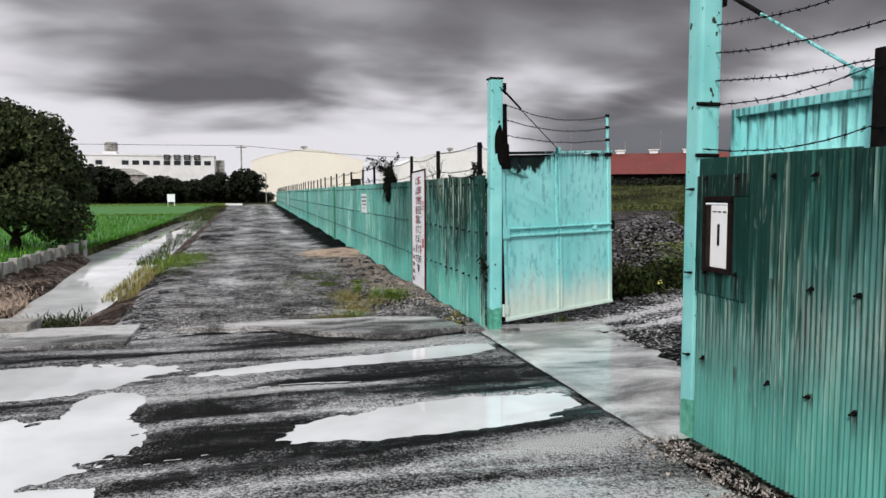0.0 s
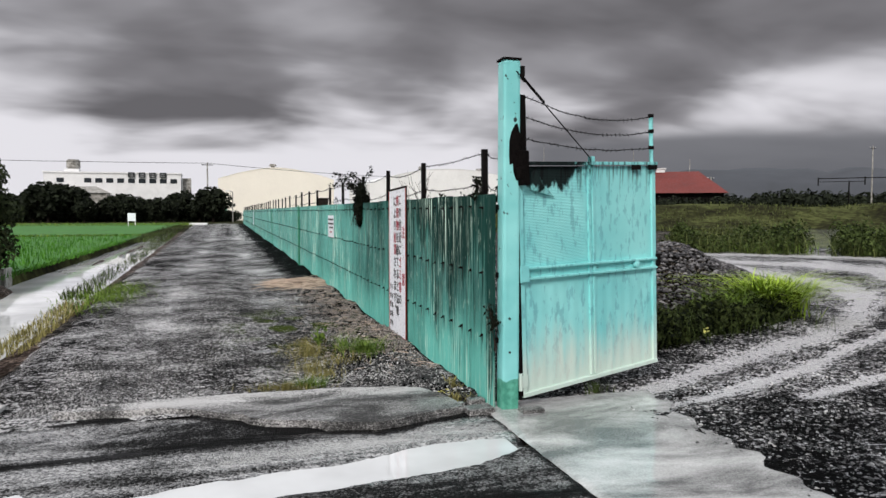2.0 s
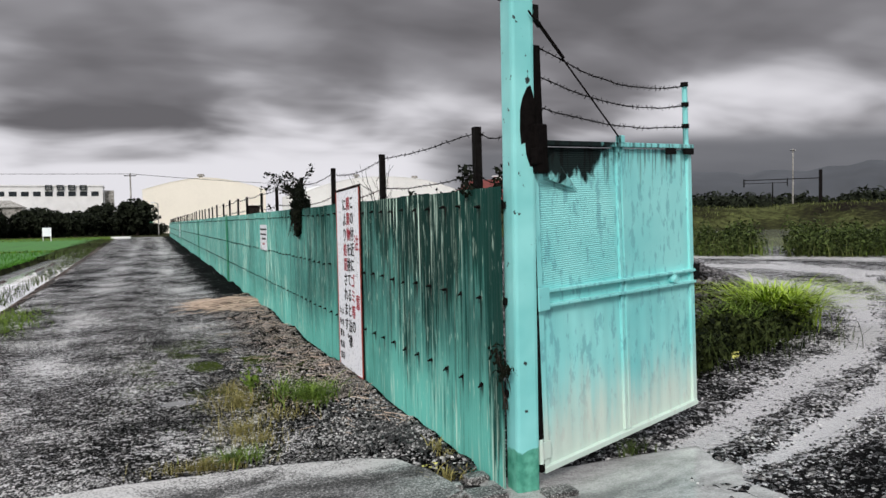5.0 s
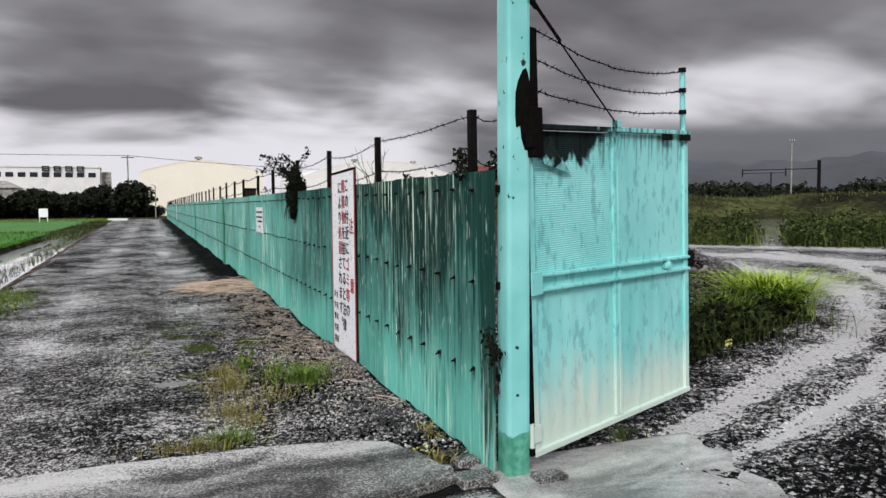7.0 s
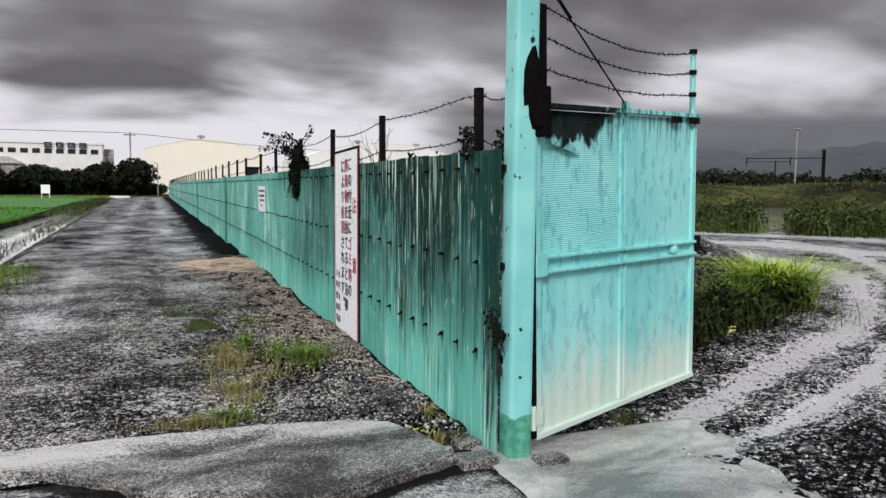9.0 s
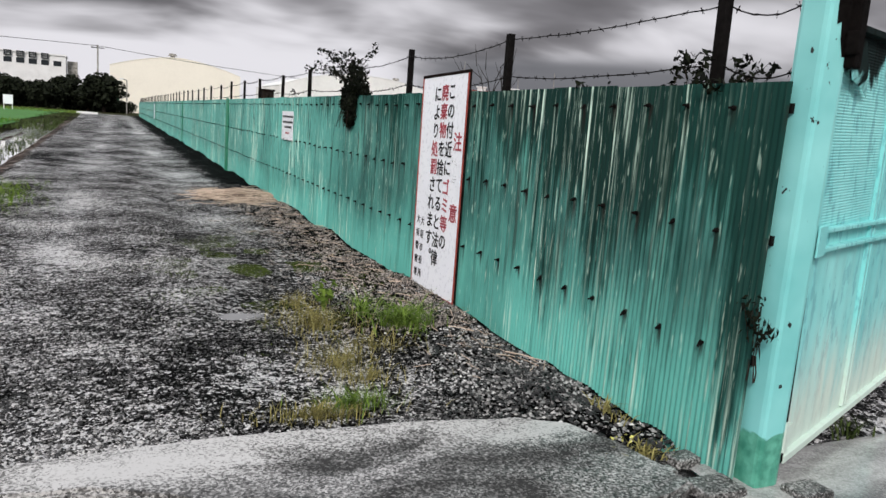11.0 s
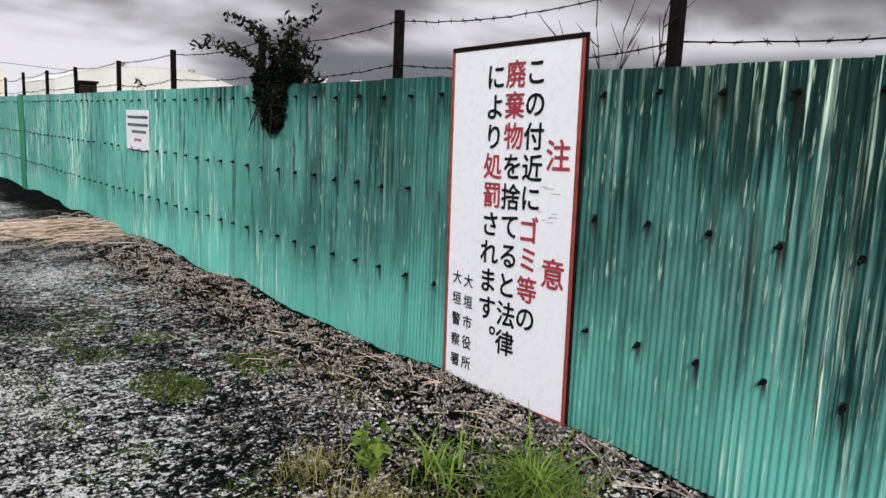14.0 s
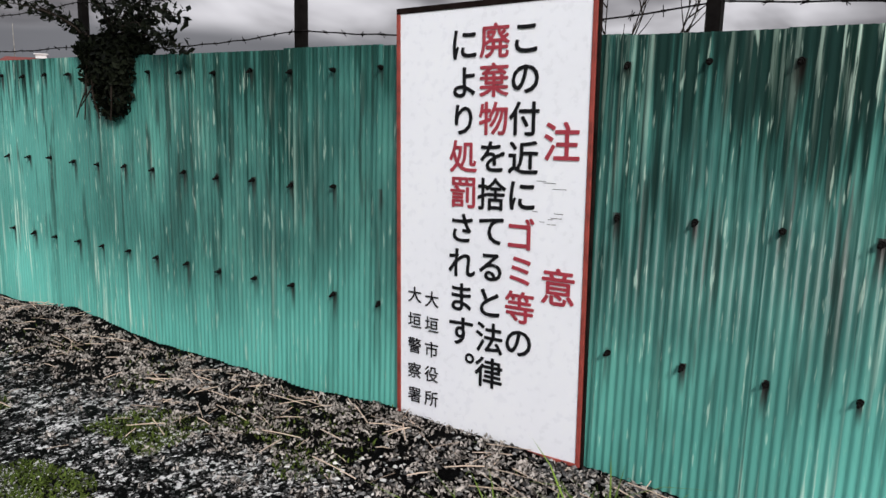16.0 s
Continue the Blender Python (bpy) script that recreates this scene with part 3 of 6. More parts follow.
def sheet_of(name, xs, ys, height, pale=None, smooth=True):
    """A height field over the lines xs, ys."""
    nx, ny = len(xs), len(ys)
    verts = [(x, y, height(x, y)) for y in ys for x in xs]
    faces = [(j * nx + i, j * nx + i + 1, (j + 1) * nx + i + 1, (j + 1) * nx + i) for j in range(ny - 1) for i in range(nx - 1)]
    me = raw(name, verts, faces, smooth)
    if pale:
        layer = me.attributes.new("pale", "FLOAT", "POINT")
        layer.data.foreach_set("value", [float(pale(v[0], v[1])) for v in verts])
    return me


def step01(v, lo, hi):
    t = min(1.0, max(0.0, (v - lo) / (hi - lo)))
    return t * t * (3 - 2 * t)

# ---- the ground and what is laid on it ----
rng = random.Random(7)
DITCH_Z = -0.32


def lane_edge(y):
    return -1.75 - 0.022 * (y - 8.0)


def in_pond(x, y):
    u, v = (x - 46) * 0.72 + (y - 45) * 0.69, -(x - 46) * 0.69 + (y - 45) * 0.72
    return (u / 26) ** 2 + (v / 8.5) ** 2 + 0.5 * hump(x, y, 0.13, 3)


def lie(x, y):
    """Height of the ground sheet."""
    z = -0.07
    if 8.6 < y < 64 and x < lane_edge(y) + 0.2:
        bank = step01(lane_edge(y) - x, 0.0, 1.1)
        far_bank = step01(x, -4.75, -4.55) if y < 21 else step01(x, -4.95, -4.7)
        mud = 0.22 * max(0.0, hump(x * 2.2, y * 0.35, 0.9, 11)) + (0.46 * step01(-x - 3.0 - 0.085 * (y - 8.6), 0, 0.5) if y < 21 else 0.42 * step01(y, 24, 30) * math.exp(-((x + 4.25 - 0.012 * (y - 20) + 0.15 * hump(0, y, 0.5, 3)) / 0.13) ** 2))
        end = (0.7 * step01(y, 8.6, 9.1) + 0.3 * step01(y + 0.5 * hump(x, y, 0.9, 14), 10.4, 11.8)) * step01(64 - y, 0, 8)
        z -= (0.62 - mud) * bank * far_bank * end
    d = math.hypot(x, y)
    a = math.degrees(math.atan2(x, y))
    if 14 < a < 110 and d > 22:
        side = step01(a, 14, 22)
        z += side * 2.9 * step01(d, 78, 97) * (0.75 + 0.5 * hump(x, y, 0.05, 5)) * step01(230 - d, 0, 100)
        z += side * 0.12 * hump(x, y, 0.3, 9)
        p = in_pond(x, y)
        if p < 1.4:
            z -= 0.7 * step01(1.35 - p, 0, 0.4)
    if y > 60 and d > 70 and a <= 14:
        z += 0.10 * hump(x, y, 0.1, 2)
    return z


def line_up(*runs):
    out = []
    for a, b, s in runs:
        n = max(1, round((b - a) / s))
        out += [a + (b - a) * k / n for k in range(n)]
    return out + [runs[-1][1]]


gx = line_up((-3000, -600, 600), (-600, -100, 60), (-100, -9, 6), (-9, -5.6, 0.4), (-5.6, -0.8, 0.16), (-0.8, 2, 1.4), (2, 100, 2.2), (100, 260, 8), (260, 600, 60), (600, 3000, 600))
gy = line_up((-3000, -600, 600), (-600, -60, 60), (-60, -6, 9), (-6, 8, 2), (8, 24, 0.2), (24, 64, 0.6), (64, 130, 2.5), (130, 260, 10), (260, 600, 60), (600, 3000, 600))
ground_mesh = sheet_of("ground", gx, gy, lie, lambda x, y: 0.4)
ground_mesh.materials.append(M_FIELD)
ground_mesh.materials.append(M_SOIL)
ground_mesh.materials.append(M_BANK)
for f in ground_mesh.polygons:
    c = f.center
    if (-4.8 < c.x < 3.2 and -8 < c.y < 62) or (3 < c.x < 20 and -8 < c.y < 24) or (3 < c.x < 36 and 20 < c.y < 56 and c.x < 0.68 * c.y):
        f.material_index = 2 if c.x < lane_edge(c.y) and c.y > 8 else 1
tagged(part_of("ground", ground_mesh, None), "dark soil and rough green meadow", "ground", kind="structure")


def lane_lie(x, y):
    z = 0.012 * hump(x, y, 1.6, 1) + 0.006 * hump(x, y, 7.0, 4)
    z += 0.018 * math.exp(-((x - 0.25) / 0.5) ** 2) - 0.012 * math.exp(-((x + 0.55) / 0.3) ** 2) - 0.012 * math.exp(-((x - 1.1) / 0.3) ** 2)
    z -= 0.035 * math.exp(-((x - 0.70) / 0.20) ** 2 - ((y - 10.17) / 0.15) ** 2)
    # litter bank against the fence
    z += step01(x, 1.75, 2.3) * (0.035 + (0.05 + 0.06 * step01(y, 10.6, 12.0)) * max(-0.3, hump(x * 0.6, y, 0.9, 6)) + 0.025 * hump(x, y, 5, 8))
    z -= 0.22 * step01(lane_edge(y) + 0.25 + 0.12 * hump(x, y, 2.0, 3) - x, 0.0, 0.5)
    return z


def lane_pale(x, y):
    p = 0.42 + 0.55 * hump(x * 1.1, y * 0.55, 0.8, 2)
    for wheel in (-0.55, 1.05):
        p += 0.34 * math.exp(-((x - wheel) / 0.38) ** 2)
    edge = 1.38 + 0.16 * step01(y, 9.9, 10.8)
    p -= (1.15 - 0.12 * step01(y, 10.8, 11.4)) * step01(x + 0.25 * hump(x, y, 1.2, 5), edge, edge + 0.45)
    p -= 0.22 * math.exp(-((x - 1.0) / 0.8) ** 2 - ((y - 11.8) / 1.6) ** 2)
    if y < 9.6:
        p += 0.5 * math.exp(-((x - 2.1) / 0.35) ** 2)
    return p


lane_x = line_up((-0.3, 3.4, 0.06))
lane_y = line_up((7.6, 20, 0.07), (20, 40, 0.25), (40, 100, 1.0))
nx = len(lane_x)
verts, pales = [], []
for y in lane_y:
    for k, q in enumerate(lane_x):
        x = lane_edge(y) - 0.3 + (2.46 - lane_edge(y) + 0.3) * k / (nx - 1)
        verts.append((x, y, lane_lie(x, y)))
        pales.append(lane_pale(x, y))
faces = [(j * nx + i, j * nx + i + 1, (j + 1) * nx + i + 1, (j + 1) * nx + i) for j in range(len(lane_y) - 1) for i in range(nx - 1)]
me = raw("road", verts, faces, True)
me.attributes.new("pale", "FLOAT", "POINT").data.foreach_set("value", pales)
tagged(part_of("road", me, M_ROAD), "wet grey gravel lane with pale wheel tracks", "road", kind="structure")

level = lane_lie(0.70, 10.17) + 0.012
rim = [(0.70 + (0.27 + 0.05 * hump(k, 1, 0.9, 3)) * math.cos(k * 0.196), 10.17 + (0.18 + 0.04 * hump(k, 5, 0.9, 3)) * math.sin(k * 0.196), level) for k in range(32)]
tagged(part_of("puddle", raw("puddle", rim, [tuple(range(32))]), M_POOL), "small pale rain puddle in the lane gravel", "puddle", kind="structure")

# drive in front of the gate: basins that hold the puddles
BASINS = ((-2.1, 5.95, 1.42, 0.56), (-1.10, 5.12, 0.24, 0.45), (-2.05, 4.22, 1.38, 0.70), (-2.5, 3.2, 1.6, 0.5), (1.2, 4.33, 1.12, 0.36), (0.75, 6.08, 1.3, 0.20), (1.75, 6.33, 0.7, 0.18))


def drive_lie(x, y):
    z = 0.010 * hump(x * 0.45, y * 2.1, 1.1, 2) + 0.004 * hump(x, y, 6, 3) + 0.0022 * hump(x, y, 19, 5)
    ripple = 0.30 * hump(x, y * 1.6, 1.6, 8) + 0.22 * hump(x, y * 1.5, 5.0, 9) + 0.22 * hump(x, y, 15.0, 10)
    for cx, cy, rx, ry in BASINS:
        tilt = 0.11 * (x - cx)
        q = ((x - cx) / rx) ** 2 + ((y - cy - tilt) / ry) ** 2 + ripple
        z -= 0.026 * (1 - step01(q, 0.45, 1.35))
    # worn ruts open cracks along the cement patches
    for k, (y0, amp) in enumerate(((6.9, 0.10), (5.35, 0.12), (4.72, 0.05), (3.97, 0.06))):
        line = y0 + amp * hump(x, 0, 1.3, 20 + k) + 0.07 * x
        z -= 0.016 * math.exp(-((y - line) / 0.022) ** 2) * (0.5 + hump(x, k, 0.9, 30))
    z -= 0.012 * step01(x, 2.262, 2.28)
    return z


SLAB_LOW = ((-0.9, 7.84), (-0.13, 7.74), (0.14, 7.62), (0.45, 7.40), (0.50, 7.30), (0.62, 7.20), (0.90, 7.12), (1.05, 7.02), (1.38, 6.92), (1.55, 6.94), (1.74, 7.03), (1.90, 7.10), (2.04, 7.13))


def slab_edge(x):
    """The broken near edge of the slab across the lane end."""
    return float(np.interp(x, [a for a, _ in SLAB_LOW], [b for _, b in SLAB_LOW]))


def drive_tone(x, y):
    """Half: plain; below: darkened cracks and tarry bands; above: cement skim."""
    v = 0.5 + 0.10 * hump(x * 0.5, y * 1.6, 1.0, 41) + 0.10 * step01(4.0 - y, 0, 0.3)
    # crack lines are darkened in the tone as well as dug in
    for k, (y0, amp) in enumerate(((6.9, 0.10), (5.35, 0.12), (4.72, 0.05), (3.97, 0.06))):
        line = y0 + amp * hump(x, 0, 1.3, 20 + k) + 0.07 * x
        v -= 0.55 * math.exp(-((y - line) / (0.05 + 0.07 * max(0, hump(x, k, 0.8, 33)))) ** 2) * max(0, 0.55 + hump(x, k, 0.9, 30))
    # coarse tarry bands, cement strips and a pale skim by the gate line
    side = step01(x, -1.0, -0.5)
    v -= 0.24 * (0.8 + 0.9 * hump(x, y, 8.0, 61)) * side * math.exp(-((y - 4.86 - 0.10 * x - 0.05 * hump(x, 0, 2.0, 51)) / 0.13) ** 2)
    v -= 0.40 * (0.9 + 0.7 * hump(x, y, 9.0, 62)) * side * math.exp(-((y - 3.70 - 0.17 * x - 0.04 * hump(x, 0, 2.5, 52)) / 0.085) ** 2)
    v -= (0.24 + 0.2 * hump(x, y, 7.0, 63)) * math.exp(-((x + 0.15) / 0.55) ** 2 - ((y - 4.2) / 0.36) ** 2)
    v += 0.34 * step01(x, -1.1, -0.8) * step01(1.6 - x, 0, 0.8) * math.exp(-((y - 5.25 - 0.04 * x) / 0.10) ** 2)
    v += 0.40 * math.exp(-((x - 1.75) / 0.5) ** 2 - ((y - 3.6) / 0.2) ** 2)
    v += 0.26 * step01(x, -0.2, 0.5) * math.exp(-((y - 6.55 - 0.08 * x) / 0.16) ** 2)
    # dark tone painted as the shaded crack under the broken edge of the slab
    v -= 0.9 * math.exp(-((y - slab_edge(x) + 0.035) / (0.05 + 0.03 * hump(x, 0, 3.0, 6))) ** 2) * step01(2.2 - x, 0, 0.2)
    v -= 0.16 * step01(x, 2.24 + 0.03 * hump(0, y, 4.0, 2), 2.265)
    return v


px_ = line_up((-14, -4.2, 0.7), (-4.2, 2.302, 0.034))
py_ = line_up((-9, 1.2, 0.6), (1.2, 8.05, 0.034))
me = sheet_of("pavement_1", px_, py_, drive_lie, drive_tone)
tagged(part_of("pavement_1", me, M_ASPHALT), "cracked wet asphalt drive with cement patches", "pavement", kind="structure")
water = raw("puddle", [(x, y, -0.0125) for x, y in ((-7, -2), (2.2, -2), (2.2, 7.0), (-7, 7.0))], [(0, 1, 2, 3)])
tagged(part_of("puddle", water, M_PUDDLE), "shallow rain puddles on asphalt, bright sky put into their colour", "puddle", kind="structure")

# wet concrete behind the gate line, with a ragged edge to the gravel
verts, faces, inner = [], [], []
ci, cj = 34, 90
for j in range(cj + 1):
    y = 3.36 + 4.04 * j / cj
    right = 3.50 + 0.25 * hump(0, y, 1.1, 4) + 0.10 * hump(0, y, 4.0, 4) + 0.06 * hump(0, y, 11.0, 4) + 0.25 * step01(y, 5.2, 6.6)
    left = 2.296 + 0.010 * hump(0, y, 9.0, 2)
    for i in range(ci + 1):
        x = left + (right - left) * i / ci
        verts.append((x, y, 0.006 + 0.005 * hump(x, y, 2.0, 1) - (0.012 if i in (0, ci) or j in (0, cj) else 0)))
faces = [(j * (ci + 1) + i, j * (ci + 1) + i + 1, (j + 1) * (ci + 1) + i + 1, (j + 1) * (ci + 1) + i) for j in range(cj) for i in range(ci)]
tagged(part_of("pavement_2", raw("pavement_2", verts, faces, True), M_CONC), "smooth wet concrete strip inside the gate", "pavement", kind="structure")

me = sheet_of("soil_strip", line_up((2.18, 2.62, 0.04)), line_up((-6, 0, 0.4), (0, 3.44, 0.05)), lambda x, y: -0.012 + 0.03 * step01(x, 2.2, 2.4) + 0.012 * hump(x, y, 6, 4), lambda x, y: 0.35)
tagged(part_of("soil_strip", me, M_SOIL), "dark leaf-strewn soil along the fence foot", "soil", kind="structure")

TRACKS = ((0.15, (3.7, 7.35), (4.56, 7.75), (6.03, 8.47), (7.37, 9.06), (8.9, 10.0), (11.3, 12.1), (12.6, 14.0), (13.2, 16.6), (13.9, 19.6)), (0.085, (3.6, 6.9), (4.6, 7.15), (5.9, 7.68), (7.3, 8.45), (9.0, 9.25), (11.0, 10.7), (13.4, 13.0), (16.0, 16.0), (18.0, 20.0)), (0.06, (5.0, 6.75), (6.6, 7.2), (8.2, 8.0), (10.5, 9.3), (13.0, 11.0)), (0.42, (13.4, 22.4), (15.0, 21.2), (16.3, 18.8), (16.6, 16.3), (17.0, 14.3), (17.2, 11.6)), (0.42, (16.0, 24.6), (17.8, 23.8), (20.0, 22.0), (20.9, 20.0), (21.6, 18.0), (22.5, 14.5)))


def track_near(x, y):
    """How far outside the nearest wheel rut, in rut widths; ruts widen towards the yard."""
    best = 9.0
    for half, *line in TRACKS:
        for (ax, ay), (bx, by) in zip(line, line[1:]):
            ux, uy = bx - ax, by - ay
            t = min(1, max(0, ((x - ax) * ux + (y - ay) * uy) / (ux * ux + uy * uy)))
            best = min(best, math.hypot(x - ax - ux * t, y - ay - uy * t) / (half * (1 + (0.14 if half < 0.3 else 0.05) * max(0, min(x, 14) - 4))))
    return best


def yard_lie(x, y):
    w = step01(2.0 - track_near(x, y), 0, 1.2)
    return -0.004 + (0.020 * hump(x, y, 1.3, 3) + 0.014 * hump(x, y, 5.5, 6)) * (1 - 0.85 * w) - 0.025 * w + 0.04 * step01(x, 4, 6) - 0.035 * step01(3.45 - x, 0, 0.35)


def yard_pale(x, y):
    n = track_near(x, y) + 0.5 * hump(x, y, 2.4, 2) + 0.35 * hump(x, y, 7.0, 12)
    # the driven band lies between the ruts; loose dark stone outside it
    driven = step01(3.6 - n, 0, 1.6)
    return 0.16 + 0.44 * driven + 0.80 * step01(1.2 - n, 0, 0.5) + 0.30 * hump(x, y, 0.8, 7) + 0.22 * step01(x, 9, 13) - 0.10 * step01(5.2 - x, 0, 1.2)


me = sheet_of("pavement_3", line_up((2.44, 12, 0.08), (12, 30, 0.3)), line_up((-6, 2, 0.5), (2, 13, 0.08), (13, 25.5, 0.25)), yard_lie, yard_pale)
tagged(part_of("pavement_3", me, M_YARD), "loose grey yard gravel with pale wet wheel ruts", "gravel yard", kind="structure")

# raised concrete lip across the end of the lane
outline = [(-0.9, 7.90), (-0.3, 8.04), (0.3, 8.10), (0.9, 8.07), (1.35, 8.03), (1.75, 7.97), (1.97, 7.86), (2.08, 7.62), (2.13, 7.35), (2.13, 7.18)] + list(SLAB_LOW[::-1])
bm = bmesh.new()
ring = []
for (ax, ay), (bx, by) in zip(outline, outline[1:] + outline[:1]):
    n = max(2, int(math.hypot(bx - ax, by - ay) / 0.05))
    for k in range(n):
        x, y = ax + (bx - ax) * k / n, ay + (by - ay) * k / n
        ring.append(bm.verts.new((x + 0.014 * hump(x, y, 9, 1), y + 0.014 * hump(x, y, 9, 5), 0.048 + 0.008 * hump(x, y, 2, 3))))
top = bm.faces.new(ring)
bmesh.ops.extrude_face_region(bm, geom=[top])
for v in ring:
    v.co.z = -0.08
bmesh.ops.recalc_face_normals(bm, faces=bm.faces)
rim = [e for e in bm.edges if all(v.co.z > 0 for v in e.verts)]
bmesh.ops.bevel(bm, geom=rim, offset=0.018, segments=2, affect="EDGES")
bmesh.ops.triangulate(bm, faces=[f for f in bm.faces if len(f.verts) > 4])
tagged(part("concrete_slab", bm, M_SLAB), "speckled broken concrete slab across the lane end", "concrete slab", kind="structure")
bm = bmesh.new()
box(bm, (-3.0, 7.3, -0.1), (-1.32, 8.3, 0.035), 0.015)
tagged(part("concrete_slab", bm, M_SLAB), "worn grey concrete culvert slab", "concrete slab", kind="structure")
bm = bmesh.new()
box(bm, (-6.5, 8.1, -0.5), (-2.42, 8.62, 0.11), 0.02)
tagged(part("headwall", bm, M_WALLC), "stained concrete culvert headwall over the ditch", "headwall", kind="structure")

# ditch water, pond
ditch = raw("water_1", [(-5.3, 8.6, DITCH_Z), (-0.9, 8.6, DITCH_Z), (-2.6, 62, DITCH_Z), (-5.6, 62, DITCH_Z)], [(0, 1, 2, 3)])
tagged(part_of("water_1", ditch, M_DITCH), "still rainwater in the ditch, sky sheen put into its colour", "water", kind="structure")
pond = raw("water_2", [(14, 14, -0.24), (60, 14, -0.24), (90, 90, -0.24), (14, 76, -0.24)], [(0, 1, 2, 3)])
tagged(part_of("water_2", pond, M_POND), "shallow pond in the rough meadow", "water", kind="structure")

# concrete boards that hold the paddy's edge
wall = thing("retaining_wall", "low weathered concrete board retaining wall", "retaining wall", pose(-4.84, 0, 0.14), kind="structure")
bm = bmesh.new()
box(bm, (-0.03, 0, -0.75), (0.03, 0.86, 0.02), 0.006)
board = bpy.data.meshes.new("board")
bm.to_mesh(board)
bm.free()
bm = bmesh.new()
box(bm, (-0.07, -0.07, -0.75), (0.09, 0.07, 0.06), 0.01)
stake = bpy.data.meshes.new("stake")
bm.to_mesh(stake)
bm.free()
for k in range(13):
    part_of("board", board, M_WALLC, wall, m=pose(0.01 * hump(k, 0, 1, 2), 10.3 + k * 0.93, 0.012 * hump(k, 3, 1, 1), 0, rng.uniform(-1.5, 1.5), 0))
    part_of("stake", stake, M_WALLC, wall, m=pose(0.02, 10.3 - 0.035 + k * 0.93, 0.02 * hump(k, 7, 1.3, 1), rng.uniform(-1, 1), rng.uniform(-2, 2), 0))

# rice paddies
for k, (y0, y1, x0) in enumerate(((10.5, 52, -4.9), (52.6, 106, -5.3))):
    me = sheet_of("paddy", line_up((-90, -20, 5), (-20, x0, 0.8)), line_up((y0, y1, 1.0)), lambda x, y: 0.0 + 0.015 * hump(x, y, 1.5, 3))
    tagged(part_of("paddy", me, M_PADDY), "bright green young rice paddy", "rice paddy", kind="structure")
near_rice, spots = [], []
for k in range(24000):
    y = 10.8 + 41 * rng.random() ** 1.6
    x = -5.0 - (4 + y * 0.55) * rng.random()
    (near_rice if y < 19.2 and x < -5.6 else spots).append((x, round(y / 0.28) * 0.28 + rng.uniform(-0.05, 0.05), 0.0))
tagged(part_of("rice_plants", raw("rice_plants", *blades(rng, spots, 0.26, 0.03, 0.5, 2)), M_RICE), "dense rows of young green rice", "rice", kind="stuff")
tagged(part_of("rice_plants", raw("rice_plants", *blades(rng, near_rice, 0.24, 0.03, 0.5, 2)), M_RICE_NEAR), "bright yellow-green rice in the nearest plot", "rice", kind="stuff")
spots = [(-5.0 - rng.random() * 30, 52.3 + rng.uniform(-0.4, 0.4), -0.02) for _ in range(2200)]
spots += [(-3.4 - rng.random() * 40, 88 + rng.uniform(0, 18), 0.0) for _ in range(5000)]
tagged(part_of("bund_grass", raw("bund_grass", *blades(rng, spots, 0.22, 0.06, 0.6, 2)), M_BLADE), "pale rough grass on the paddy bunds", "grass", kind="stuff")
spots = [(lane_edge(y) - 0.3 - rng.random() * 2.2, y, -0.15) for y in [44 + rng.random() * 46 for _ in range(1800)]]
tagged(part_of("bund_grass", raw("bund_grass", *blades(rng, spots, 0.36, 0.04, 0.7, 2)), M_WEED), "dark rank grass in the ditch", "grass", kind="stuff")
# weeds added to stand in for the dark hole by the headwall
spots = [(-2.72 + rng.gauss(0, 0.22), 10.3 + rng.gauss(0, 0.5), -0.36) for _ in range(1100)]
tagged(part_of("ditch_weeds", raw("ditch_weeds", *blades(rng, spots, 0.20, 0.022, 1.0, 2)), M_SCRUB), "black-green weeds added for the dark hole at the ditch end", "weeds", kind="stuff")

# ---- the corrugated fence along the lane ----
PITCH = 0.555 / 17


def corrugated(name, width, height, pitch, amp, back=0.0016):
    """A thin wavy iron sheet, local y along it, face towards -x."""
    n = int(round(width / pitch * 6))
    verts, faces = [], []
    for k in range(n + 1):
        y = width * k / n
        x = amp * math.cos(2 * math.pi * y / pitch)
        verts += [(x, y, 0), (x, y, height), (x + back, y, 0), (x + back, y, height)]
    for k in range(n):
        o, q = 4 * k, 4 * k + 4
        faces += [(o, o + 1, q + 1, q), (o + 2, q + 2, q + 3, o + 3), (o + 1, o + 3, q + 3, q + 1)]
    faces += [(0, 2, 3, 1), (4 * n, 4 * n + 1, 4 * n + 3, 4 * n + 2)]
    return raw(name, verts, faces, True)


def hook_bolt():
    bm = bmesh.new()
    rod(bm, (0.004, 0, 0), (-0.003, 0, 0), 0.0115, 10)
    rod(bm, (0, 0, 0), (-0.030, 0, -0.004), 0.0055, 6)
    rod(bm, (-0.006, 0, -0.001), (-0.014, 0, -0.002), 0.010, 6)
    me = bpy.data.meshes.new("bolt")
    bm.to_mesh(me)
    bm.free()
    return me


SHEET = corrugated("sheet", 0.60, 1.80, PITCH, 0.0043)
HOOK = hook_bolt()


def angle_post(height):
    bm = bmesh.new()
    box(bm, (-0.022, -0.025, 0), (-0.017, 0.025, height))
    box(bm, (-0.017, -0.025, 0), (0.022, -0.020, height))
    me = bpy.data.meshes.new("post")
    bm.to_mesh(me)
    bm.free()
    return me


POST = angle_post(2.35)


SIDE_SHEET = corrugated("sheet", 0.60, 1.80, PITCH, 0.0092)


